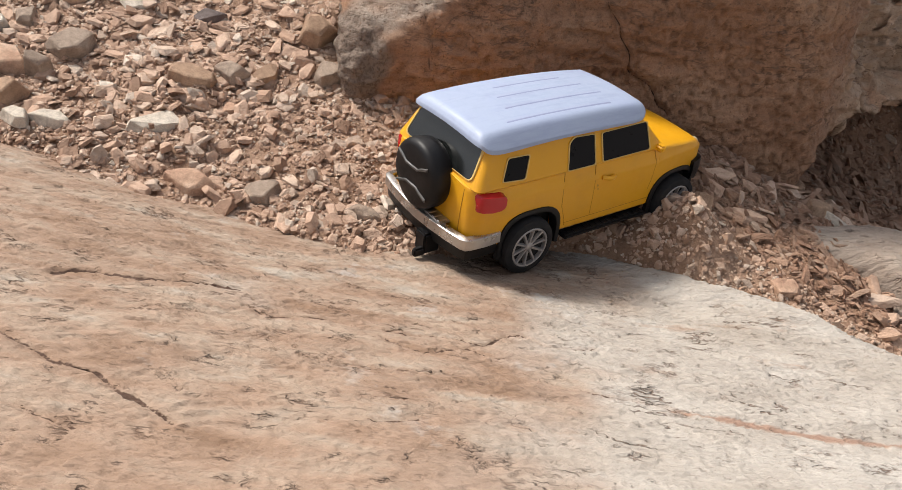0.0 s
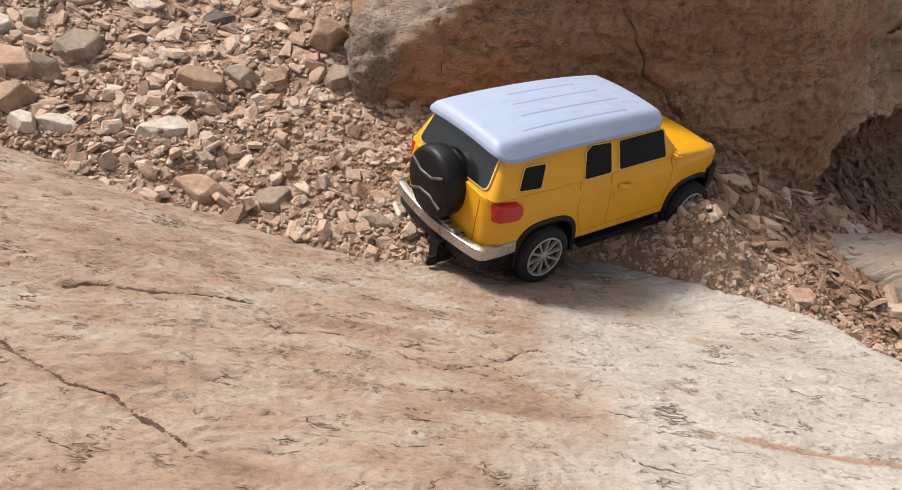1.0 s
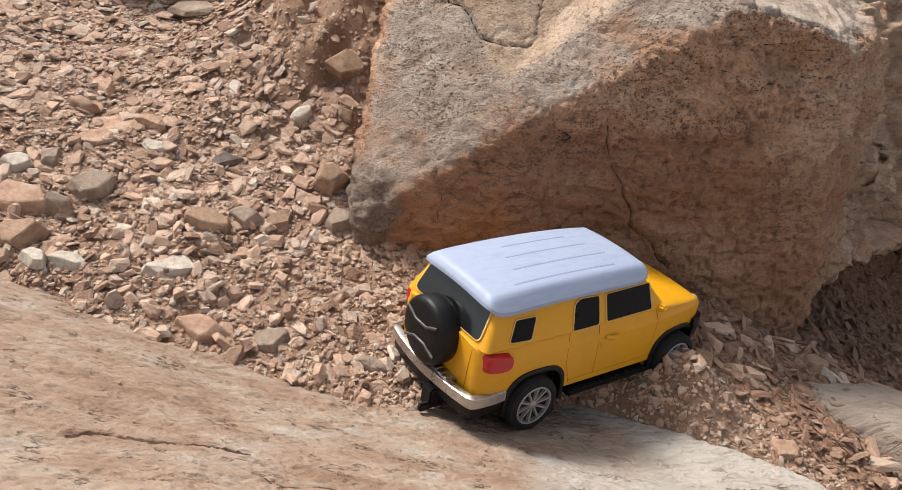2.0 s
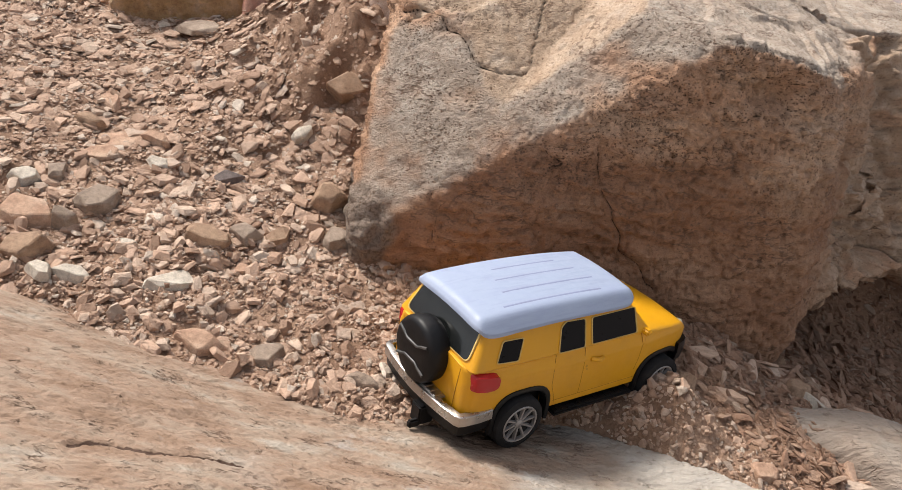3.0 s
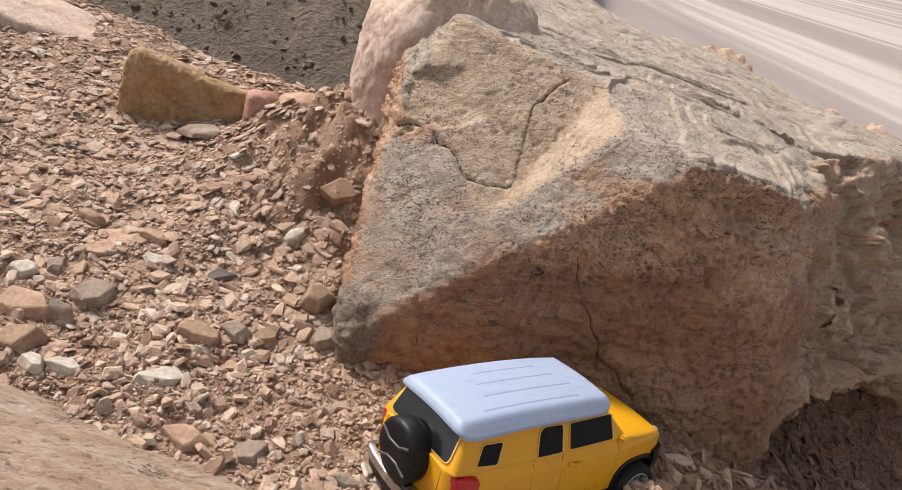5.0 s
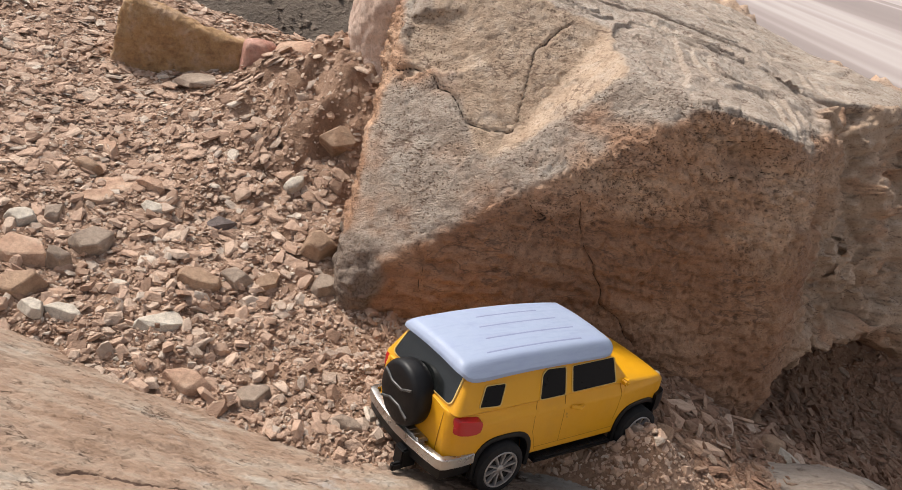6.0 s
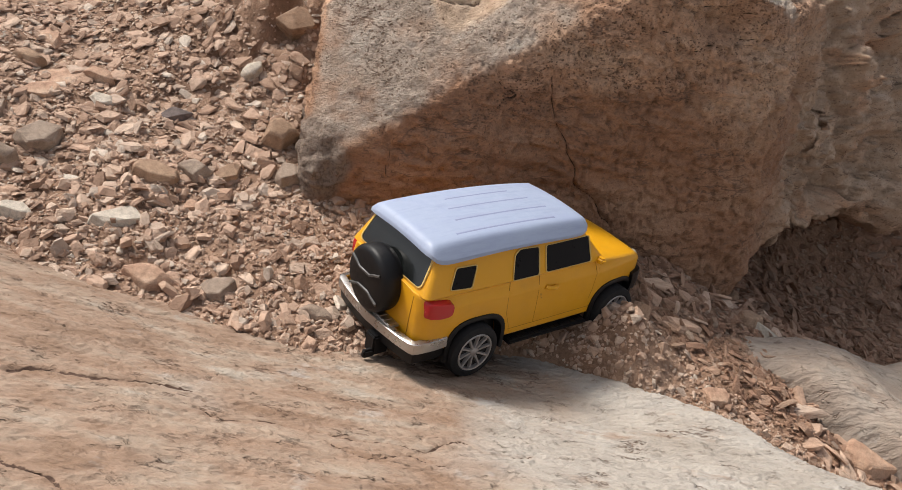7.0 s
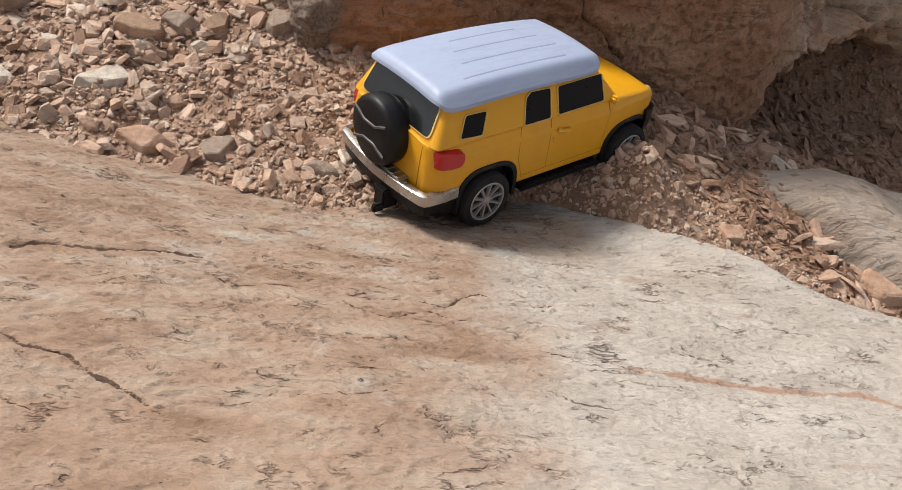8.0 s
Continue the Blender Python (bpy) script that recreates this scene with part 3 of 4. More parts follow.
def boulder_relief(P, N):
    W = P + 0.004 * np.stack([vnoise(P, 70, 71), vnoise(P, 70, 72), vnoise(P, 70, 73)], -1)
    strata = np.stack([P[:, 0] * 0.35 + P[:, 2] * 0.08, P[:, 1] * 0.35, P[:, 2] * 1.6 + P[:, 0] * 0.28], -1)
    h = 0.004 * vnoise(P, 22, 75) + 0.0016 * fbm(P, 60, 3, 76) + 0.0019 * fbm(strata, 75, 4, 79, 0.6)
    pit = fbm(P, 240, 2, 81)
    flat_top = smoothstep(0.75, 0.93, N[:, 2])
    h = h * (1 - 0.4 * flat_top) - (1 - 0.8 * flat_top) * 0.0022 * smoothstep(0.1, 0.5, pit) + 0.0005 * fbm(P, 420, 2, 85)
    side = smoothstep(0.26, 0.31, P[:, 0]) * smoothstep(0.9, 0.6, N[:, 2])
    n2 = vnoise(W + 0.008 * np.stack([vnoise(P, 40, 191), vnoise(P, 40, 192), vnoise(P, 40, 193)], -1), 20, 91) * 2.5
    n4 = vnoise(W, 55, 291) * 2.0
    h = h + side * (0.010 * (np.floor(n2) + smoothstep(0.0, 0.2, n2 - np.floor(n2)) - 0.5) + 0.004 * (np.floor(n4) + smoothstep(0.0, 0.2, n4 - np.floor(n4))))
    Q = (P + 0.006 * np.stack([vnoise(P, 50, 195), vnoise(P, 50, 196), vnoise(P, 50, 197)], -1)) @ np.array([[0.9, 0.1, 0.42], [-0.2, 0.97, 0.15], [-0.4, -0.2, 0.9]])
    for scale, depth, seed in ((24, 0.016, 7), (60, 0.006, 8)):
        C = np.floor(Q * scale * np.array([0.8, 0.8, 1.1])).astype(np.int64)
        h = h + side * depth * (hash3(C[:, 0], C[:, 1], C[:, 2], seed) - 0.5)
    flake = vnoise(P * np.array([0.6, 1.2, 1.2]), 24, 95) * 3
    topside = smoothstep(0.8, 0.93, N[:, 2])
    h = h + topside * 0.0035 * (np.floor(flake) + smoothstep(0.0, 0.2, flake - np.floor(flake)) - flake)
    hollow = np.exp(-(((P[:, 0] - 0.197) / 0.017) ** 2 + ((P[:, 2] - 0.196) / 0.010) ** 2) ** 1.5) * smoothstep(0.58, 0.54, P[:, 1])
    h = h - 0.013 * hollow
    n5 = fbm(P, 60, 3, 197)
    plane = np.exp(-(halfspace(P, FACET_N, FACET_P) / 0.006) ** 2)
    patch = np.clip(plane, 0, 1) * smoothstep(1.15, 0.95, np.maximum(np.abs(P[:, 0] + 0.002) / 0.031, np.abs(P[:, 2] - 0.249 - 0.25 * P[:, 0]) / 0.017) + 0.22 * n5)
    bed = strata @ np.array([0.3, 0.3, 1.0])
    ledge = vnoise(np.stack([P[:, 0] * 9, P[:, 1] * 9, bed * 75], -1) + 0.5 * n5[:, None], 1.0, 199) * 2.2
    inscoop = smoothstep(0.004, 0.0015, np.abs(scoop(P)) + 0.0015 * n5) * smoothstep(0.175, 0.185, P[:, 2]) * smoothstep(0.70, 0.62, P[:, 1])
    h = h * (1 - 0.72 * np.clip(np.maximum(inscoop, plane), 0, 1))
    front = smoothstep(0.6, 0.2, N[:, 2]) * (1 - side) * smoothstep(0.09, 0.17, P[:, 2])
    h = h + front * 0.0034 * (np.floor(ledge) + smoothstep(0.0, 0.25, ledge - np.floor(ledge)) - ledge) - 0.0045 * patch
    crack = np.full(len(P), 9.0)
    for width, depth, pts in FACE_CRACKS:
        dist = line_distance(W[:, 0], W[:, 2], pts) + 0.02 * (P[:, 1] > 0.62)
        h = h - depth * np.exp(-(dist / width) ** 2)
        crack = np.minimum(crack, dist * 1000 / (width / 0.0009))
    n3 = fbm(P, 35, 4, 97)
    knob = np.exp(-(((P[:, 0] + 0.056) / 0.022) ** 2 + ((P[:, 2] - 0.105) / 0.024) ** 2)) * smoothstep(0.58, 0.55, P[:, 1])
    h = h + 0.005 * knob + 0.004 * knob * fbm(P, 120, 3, 99)
    up = N[:, 2] + 0.22 * n3
    crust = smoothstep(0.30, 0.62, up) * (1 - side)
    fresh = np.maximum(np.maximum(inscoop, 0.9 * patch), 0.8 * side * smoothstep(-0.9, -0.1, n3))
    pitted = np.clip(smoothstep(0.10, 0.16, P[:, 2] + 0.02 * n3) * (1 - side) * (1 - 0.85 * flat_top) * (1 - 0.5 * inscoop), 0, 1)
    return h, {"crust": np.clip(crust, 0, 1), "fresh": np.clip(fresh, 0, 1), "crack_mm": crack, "grey": smoothstep(0.25, 0.6, knob + 0.25 * n3), "pitted": pitted, "lower_tone": smoothstep(0.012, -0.004, P[:, 2] + 0.10 * P[:, 0] - 0.165 + 0.016 * n3) * (1 - side)}


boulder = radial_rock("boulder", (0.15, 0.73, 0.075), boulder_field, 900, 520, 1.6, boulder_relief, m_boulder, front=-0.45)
tagged(boulder, "large tan sandstone boulder with pale crust and broken scoop", "boulder")


# ---- rocks behind ----
def plain_relief(amp, seed, brown=0.0):
    def relief(P, N):
        h = amp * (0.9 * fbm(P, 30, 4, seed) + 0.25 * fbm(P, 260, 3, seed + 7))
        n3 = fbm(P, 35, 3, seed + 11)
        return h, {"crust": smoothstep(0.2, 0.7, N[:, 2] + 0.3 * n3) * 0.7, "fresh": np.zeros(len(P)), "crack_mm": np.full(len(P), 9.0), "brown": np.full(len(P), brown)}
    return relief


def cut_rock(planes, warp, seed):
    def field(P):
        W = P + warp * np.stack([vnoise(P, 14, seed), vnoise(P, 14, seed + 1), vnoise(P, 14, seed + 2)], -1)
        f = halfspace(W, *planes[0])
        for n, p in planes[1:]:
            f = smax(f, halfspace(W, n, p), 0.004)
        return f
    return field


def round_rock(centre, radii, power, warp, seed):
    def field(P):
        W = P + warp * np.stack([vnoise(P, 14, seed), vnoise(P, 14, seed + 1), vnoise(P, 14, seed + 2)], -1)
        q = np.abs((W - np.array(centre)) / np.array(radii))
        return (np.sum(q ** power, axis=1) ** (1 / power) - 1) * min(radii)
    return field


back_rock = radial_rock("rock_behind", (-0.008, 0.71, 0.20), round_rock((0.0, 0.71, 0.20), (0.080, 0.075, 0.112), 3.2, 0.022, 401), 260, 160, 0.4, plain_relief(0.0035, 405), m_pale_pink)
tagged(back_rock, "rounded pinkish rock leaning behind the boulder", "rock")
ochre = radial_rock("ochre_rock", (-0.262, 0.752, 0.19), cut_rock([((-1, -0.15, 0.22), (-0.297, 0.735, 0.20)), ((0.12, -1, 0.10), (-0.27, 0.734, 0.19)), ((0.30, -0.05, 0.95), (-0.250, 0.740, 0.2225)), ((-0.55, -0.1, 0.83), (-0.286, 0.740, 0.237)), ((1, 0, 0.1), (-0.180, 0.75, 0.19)), ((0.1, 1, 0.2), (-0.27, 0.772, 0.2)), ((0, 0, -1), (-0.26, 0.75, 0.13))], 0.006, 421), 220, 120, 0.5, plain_relief(0.003, 425), m_ochre)
tagged(ochre, "ochre layered rock with a pointed end on the crest", "rock")
red_block = radial_rock("red_block", (-0.176, 0.742, 0.188), cut_rock([((-1, -0.2, 0.15), (-0.190, 0.735, 0.19)), ((1, -0.2, 0.1), (-0.160, 0.735, 0.19)), ((0.1, -1, 0.1), (-0.175, 0.728, 0.19)), ((0.1, 0, 1), (-0.175, 0.735, 0.2065)), ((0, 1, 0), (-0.175, 0.757, 0.19)), ((0, 0, -1), (-0.175, 0.74, 0.15))], 0.005, 441), 80, 50, 0.3, plain_relief(0.0012, 445), m_red_rock)
tagged(red_block, "small reddish block wedged beside the ochre rock", "rock")
flat_block = radial_rock("flat_block", (-0.140, 0.742, 0.19), cut_rock([((-1, -0.2, 0.1), (-0.158, 0.74, 0.19)), ((1, -0.3, 0.2), (-0.118, 0.74, 0.19)), ((0, -1, 0.2), (-0.14, 0.730, 0.19)), ((-0.05, 0, 1), (-0.14, 0.74, 0.204)), ((0, 1, 0), (-0.14, 0.757, 0.19)), ((0, 0, -1), (-0.14, 0.74, 0.15))], 0.005, 451), 80, 50, 0.3, plain_relief(0.0012, 455), m_pink)
tagged(flat_block, "low pinkish stone beside the red block", "rock")
crest_slab = radial_rock("crest_slab", (-0.46, 0.885, 0.222), cut_rock([((0.38, -0.08, 0.92), (-0.408, 0.85, 0.228)), ((0.45, -1, 0.05), (-0.408, 0.846, 0.22)), ((1, -0.3, 0.2), (-0.352, 0.85, 0.205)), ((0, 1, 0), (-0.42, 0.93, 0.22)), ((-1, 0, 0), (-0.70, 0.87, 0.22)), ((0, 0, -1), (-0.42, 0.87, 0.15))], 0.006, 461), 160, 80, 0.6, plain_relief(0.0012, 465), m_pale_pink)
tagged(crest_slab, "long pale pink rock slab lying along the crest", "rock")
low_slab = radial_rock("low_slab", (0.27, 0.435, -0.035), cut_rock([((0.28, 0.1, 1), (0.225, 0.415, 0.012)), ((-0.75, 0.35, 0.6), (0.183, 0.415, 0.012)), ((-0.42, -0.85, 0.45), (0.243, 0.406, 0.0)), ((-0.25, 1, 0.35), (0.27, 0.452, -0.005)), ((1, 0, 0), (0.60, 0.45, -0.05)), ((0, 0, -1), (0.27, 0.43, -0.12))], 0.014, 481), 220, 120, 0.6, plain_relief(0.0018, 485, 0.5), m_slab)
tagged(low_slab, "smooth pale rock slab half buried in gravel", "rock slab")


# ---- loose stones ----
def hull(points):
    bm = bmesh.new()
    for p in points:
        bm.verts.new(p)
    out = bmesh.ops.convex_hull(bm, input=bm.verts)
    bmesh.ops.delete(bm, geom=list({g for g in out["geom_interior"] + out["geom_unused"] if isinstance(g, bmesh.types.BMVert)}), context="VERTS")
    bm.verts.index_update()
    bmesh.ops.recalc_face_normals(bm, faces=bm.faces)
    return bm


def angular(rng, n, flatness):
    """Corners of a broken flake with n sides and a sloping top, about a unit across."""
    a = np.sort((np.arange(n) + rng.uniform(-0.38, 0.38, n)) * 2 * np.pi / n)
    r = 0.5 * rng.uniform(0.72, 1.1, n)
    wide = rng.uniform(0.55, 0.95)
    low = np.stack([r * np.cos(a), r * np.sin(a) * wide, -0.5 * flatness * rng.uniform(0.7, 1.0, n)], -1)
    k = rng.uniform(0.58, 1.0, (n, 1))
    tip = rng.uniform(-0.25, 0.25, 2) * flatness
    high = low * k + np.array([rng.uniform(-0.06, 0.06), rng.uniform(-0.06, 0.06), 0])
    high[:, 2] = 0.5 * flatness + high[:, :2] @ tip + rng.uniform(-0.06, 0.06, n) * flatness
    return np.concatenate([low, high])


rng = np.random.default_rng(11)
stone_meshes, stone_arrays = [], []
for k in range(18):
    bm = hull(np.concatenate([angular(rng, 4 + k % 3, (0.13, 0.21, 0.36)[(k // 3) % 3]), angular(rng, 3, 0.16) * np.array([0.9, 1.2, 1])]))
    me = bpy.data.meshes.new("stone")
    flat = (0.15, 0.23, 0.34)[(k // 3) % 3]
    chunk = hull(np.concatenate([angular(rng, 4 + k % 3, flat), angular(rng, 4, flat * 0.6) * np.array([1.15, 1.05, 1])]))
    chunk.to_mesh(me)
    chunk.free()
    me.materials.append(m_stone)
    stone_meshes.append(me)
    stone_arrays.append((np.array([v.co[:] for v in bm.verts]), np.array([[v.index for v in f.verts] for f in bm.faces])))
    bm.free()


def ground_normal(x, y):
    e = 0.006
    dx = (ground_height(x + e, y, False) - ground_height(x - e, y, False)) / (2 * e)
    dy = (ground_height(x, y + e, False) - ground_height(x, y - e, False)) / (2 * e)
    n = np.stack([-dx, -dy, np.ones_like(dx)], -1)
    return n / np.linalg.norm(n, axis=1, keepdims=True)


def loose_stone(label, x, y, size, yaw, material, tilt=(0, 0), seed=0, sink=0.3, category="stone"):
    """One stone that stands out, lying on the gravel."""
    r = np.random.default_rng(900 + seed)
    bm = hull(np.concatenate([angular(r, 5, 1.0), angular(r, 4, 0.6) * np.array([1.15, 1.1, 1])]) * np.array([size[0], size[1] * 1.15, size[2] * 0.8]) * 0.95)
    bmesh.ops.bevel(bm, geom=list(bm.edges), offset=min(size) * 0.04, segments=1, affect="EDGES", clamp_overlap=True)
    me = bpy.data.meshes.new("stone")
    bm.to_mesh(me)
    bm.free()
    me.materials.append(material)
    ob = new("stone", me)
    n = Vector(ground_normal(np.array([x]), np.array([y]))[0])
    z = float(ground_height(np.array([x]), np.array([y]))[0])
    turn = Vector((0, 0, 1)).rotation_difference(n).to_matrix().to_4x4()
    ob.matrix_world = Matrix.Translation((x, y, z + size[2] * (0.4 - sink))) @ turn @ pose(0, 0, 0, tilt[0], tilt[1], yaw)
    tagged(ob, label, category, "loose stones on the slope")
    return ob


NAMED = [
    ("flat pale cream stone lying on the gravel", -0.168, 0.429, (0.034, 0.032, 0.009), 20, m_pale),
    ("dark charcoal stone lying on the gravel", -0.160, 0.540, (0.024, 0.017, 0.010), 10, m_black),
    ("oblong brown stone lying on the gravel", -0.157, 0.474, (0.034, 0.022, 0.016), -12, m_brown),
    ("small rounded white stone on the gravel", -0.201, 0.457, (0.014, 0.013, 0.010), 5, m_pale),
    ("small tan stone with a pointed corner", -0.130, 0.459, (0.016, 0.015, 0.008), 40, m_pink),
    ("flat pink stone at the slab's edge", -0.141, 0.393, (0.036, 0.022, 0.012), -8, m_pink),
    ("angular grey brown stone at the slab's edge", -0.103, 0.394, (0.031, 0.022, 0.016), 15, m_grey),
    ("small grey stone beside the car's bumper", -0.046, 0.386, (0.026, 0.018, 0.012), -15, m_grey),
    ("dark pitted stone in the gravel", -0.230, 0.492, (0.036, 0.030, 0.018), 30, m_grey),
    ("broad pink stone on the gravel", -0.268, 0.468, (0.042, 0.034, 0.018), -10, m_pink),
    ("upright pointed grey stone on the gravel", -0.243, 0.469, (0.020, 0.016, 0.026), 20, m_grey),
    ("broad flat pinkish flake on the gravel", -0.238, 0.556, (0.038, 0.034, 0.009), 35, m_pink),
    ("long flat pinkish flake on the gravel", -0.262, 0.603, (0.036, 0.026, 0.009), -50, m_pink),
    ("flat tan flake on the gravel", -0.246, 0.537, (0.034, 0.020, 0.008), 10, m_pink),
    ("blocky pink stone on the gravel", -0.214, 0.562, (0.024, 0.018, 0.014), -5, m_pink),
    ("pale flake on the gravel", -0.206, 0.538, (0.020, 0.012, 0.006), -20, m_pale),
    ("brown rock stuck in the dirt bank", -0.084, 0.622, (0.038, 0.030, 0.030), 20, m_brown),
    ("squarish brown rock at the boulder's foot", -0.088, 0.530, (0.028, 0.024, 0.032), 8, m_brown),
    ("small pale stone below the dirt bank", -0.114, 0.583, (0.018, 0.015, 0.016), 30, m_pale),
    ("flat greenish grey stone near the crest", -0.220, 0.712, (0.042, 0.030, 0.010), 5, m_grey),
    ("white flat stone at the gravel's edge", -0.221, 0.425, (0.022, 0.015, 0.009), 0, m_pale),
    ("rounded pale stone at the slab's edge", -0.238, 0.419, (0.020, 0.014, 0.010), -20, m_pale),
    ("brownish grey lump in the gravel", -0.135, 0.487, (0.024, 0.019, 0.012), 10, m_grey),
    ("brown lump in the gravel", -0.117, 0.491, (0.024, 0.019, 0.012), 50, m_brown),
    ("dark brown stone at the boulder's tip", -0.077, 0.499, (0.026, 0.022, 0.020), 10, m_grey),
    ("light grey stone on the gravel", -0.281, 0.500, (0.024, 0.018, 0.013), 15, m_pale),
    ("grey angular stone on the gravel", -0.262, 0.510, (0.020, 0.016, 0.012), 60, m_grey),
    ("reddish brown rounded stone near the slab", -0.252, 0.438, (0.034, 0.028, 0.018), 15, m_brown),
    ("flat brown stone on the gravel", -0.262, 0.569, (0.026, 0.018, 0.012), -15, m_brown),
    ("orange tan stone high on the dirt bank", -0.084, 0.702, (0.022, 0.015, 0.010), 15, m_pink),
    ("thin slate flake standing under the overhang", 0.305, 0.605, (0.040, 0.012, 0.008), -45, m_pink),
    ("broken stone at the boulder's foot", 0.262, 0.555, (0.020, 0.016, 0.018), 30, m_brown),
    ("flat tan stone in the gravel strip", 0.192, 0.384, (0.022, 0.016, 0.008), -10, m_pink),
    ("long pale flake on the lower slope", 0.262, 0.462, (0.044, 0.014, 0.010), -35, m_pale),
    ("dark flat rock on the shaded slope", 0.350, 0.560, (0.050, 0.036, 0.016), -40, m_brown),
    ("brown angular rock on the shaded slope", 0.245, 0.480, (0.028, 0.020, 0.016), 20, m_brown),
    ("brown rock under the car's nose", 0.150, 0.432, (0.022, 0.018, 0.016), 40, m_brown),
    ("large tan stone in the gravel strip", 0.285, 0.366, (0.040, 0.030, 0.022), -20, m_pink),
]
for k, (label, x, y, size, yaw, material) in enumerate(NAMED):
    loose_stone(label, x, y, size, yaw, material, tilt=(rng.uniform(-8, 8), rng.uniform(-8, 8)), seed=k)

# scattered stones and chips
COUNT = 300000
px = rng.uniform(-0.62, 0.70, COUNT)
py = rng.uniform(0.25, 1.0, COUNT)
size = np.clip(0.0021 * rng.power(1.0, COUNT) ** (-1 / 2.4), 0.0021, 0.0115) * rng.uniform(0.62, 1.05, COUNT)
pz = ground_height(px, py)
sz0, _ = slab_height(px, py, False)
keep = (py > slab_edge(px) - 0.03) & (sz0 < pz + 0.0015)
keep &= boulder_field(np.stack([px, py, pz + 0.003], -1)) > -0.003
clump = vnoise(flat3(px, py), 28, 301) * 0.5 + 0.5
bank_zone = np.exp(-((px + 0.09) ** 2 + (py - 0.67) ** 2) / 0.010)
keep &= rng.uniform(0, 1, COUNT) < (0.55 + 0.5 * clump) * (1 - 0.8 * bank_zone) * np.where((py > 0.75) | (px > 0.45), 0.55, 1.0)
small_zone = (px > -0.03) & (px < 0.25) & (py < 0.5)
size = np.where(small_zone, np.minimum(size * 0.85, 0.009), size)
px, py, pz, size = px[keep], py[keep], pz[keep], size[keep]
normal = ground_normal(px, py)
lean = 0.46 - 0.24 * smoothstep(0.42, 0.56, py) * smoothstep(0.05, -0.05, px)
order = np.argsort(-size * np.where((py < 0.56) & (px < 0.3) & (px > -0.32), 1, 0.01))
singles = set(order[:300].tolist())
flat_zone = smoothstep(0.44, 0.56, py) * smoothstep(0.05, -0.05, px)
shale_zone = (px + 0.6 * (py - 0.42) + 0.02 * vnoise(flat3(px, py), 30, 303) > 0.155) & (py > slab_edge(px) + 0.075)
gravel_verts, gravel_faces, gravel_base = [], [], 0
shale_verts, shale_faces, shale_base = [], [], 0
for k in range(len(px)):
    kind = int(rng.integers(18))
    s = size[k] * 1.25
    yaw, long_x, thick = rng.uniform(0, 6.28), 1.0 + 0.3 * flat_zone[k], 1.0 - 0.45 * flat_zone[k]
    if shale_zone[k]:
        yaw, long_x, thick, s = rng.normal(-0.65, 0.7), rng.uniform(1.1, 2.1), 0.9, s * 1.1
    m = Matrix.Translation((px[k], py[k], pz[k] + s * (0.08, 0.10, 0.14)[(kind // 3) % 3])) @ Vector((0, 0, 1)).rotation_difference(Vector(normal[k])).to_matrix().to_4x4() @ Euler((rng.normal(0, lean[k]), rng.normal(0, lean[k]), yaw)).to_matrix().to_4x4() @ Matrix.Diagonal((s * long_x, s, s * thick, 1))
    if k in singles:
        ob = new("stone", stone_meshes[kind])
        ob.parent = ground
        ob.matrix_local = m
        continue
    V, F = stone_arrays[kind]
    M = np.array(m)
    V = V @ M[:3, :3].T + M[:3, 3]
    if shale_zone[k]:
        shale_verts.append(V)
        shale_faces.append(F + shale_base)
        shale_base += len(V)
    else:
        gravel_verts.append(V)
        gravel_faces.append(F + gravel_base)
        gravel_base += len(V)


def joined(name, verts, faces, material):
    V, F = np.concatenate(verts), np.concatenate(faces)
    me = bpy.data.meshes.new(name)
    me.vertices.add(len(V))
    me.vertices.foreach_set("co", V.ravel())
    me.loops.add(F.size)
    me.loops.foreach_set("vertex_index", F.ravel())
    me.polygons.add(len(F))
    me.polygons.foreach_set("loop_start", np.arange(0, F.size, 3))
    me.polygons.foreach_set("loop_total", np.full(len(F), 3))
    me.update(calc_edges=True)
    me.polygons.foreach_set("use_smooth", np.zeros(len(F), bool))
    me.materials.append(material)
    return new(name, me)


gravel = joined("gravel", gravel_verts, gravel_faces, m_chip)
gravel.parent = ground
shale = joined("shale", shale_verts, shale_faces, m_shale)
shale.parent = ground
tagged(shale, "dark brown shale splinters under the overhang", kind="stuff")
tagged(gravel, "loose reddish and tan stone chips covering the slope", kind="stuff")

verts, faces, base = [], [], 0
for k in range(2600):
    x, y = rng.uniform(-2.0, 0.4), rng.uniform(1.5, 3.4)
    z = float(ground_height(np.array([x]), np.array([y]))[0])
    s = 0.012 * rng.power(1.0) ** -0.5
    if z < -0.9 or s > 0.05:
        continue
    V, F = stone_arrays[int(rng.integers(18))]
    M = np.array(Matrix.Translation((x, y, z)) @ Euler((rng.normal(0.65, 0.25), rng.normal(0, 0.3), rng.uniform(0, 6.28))).to_matrix().to_4x4())
    verts.append(V * np.array([s, s, s * 1.3]) @ M[:3, :3].T + M[:3, 3])
    faces.append(F + base)
    base += len(V)
rubble = joined("bank_rubble", verts, faces, m_rubble)
rubble.parent = ground
tagged(rubble, "dull brown rubble strewn over the far bank", kind="stuff")

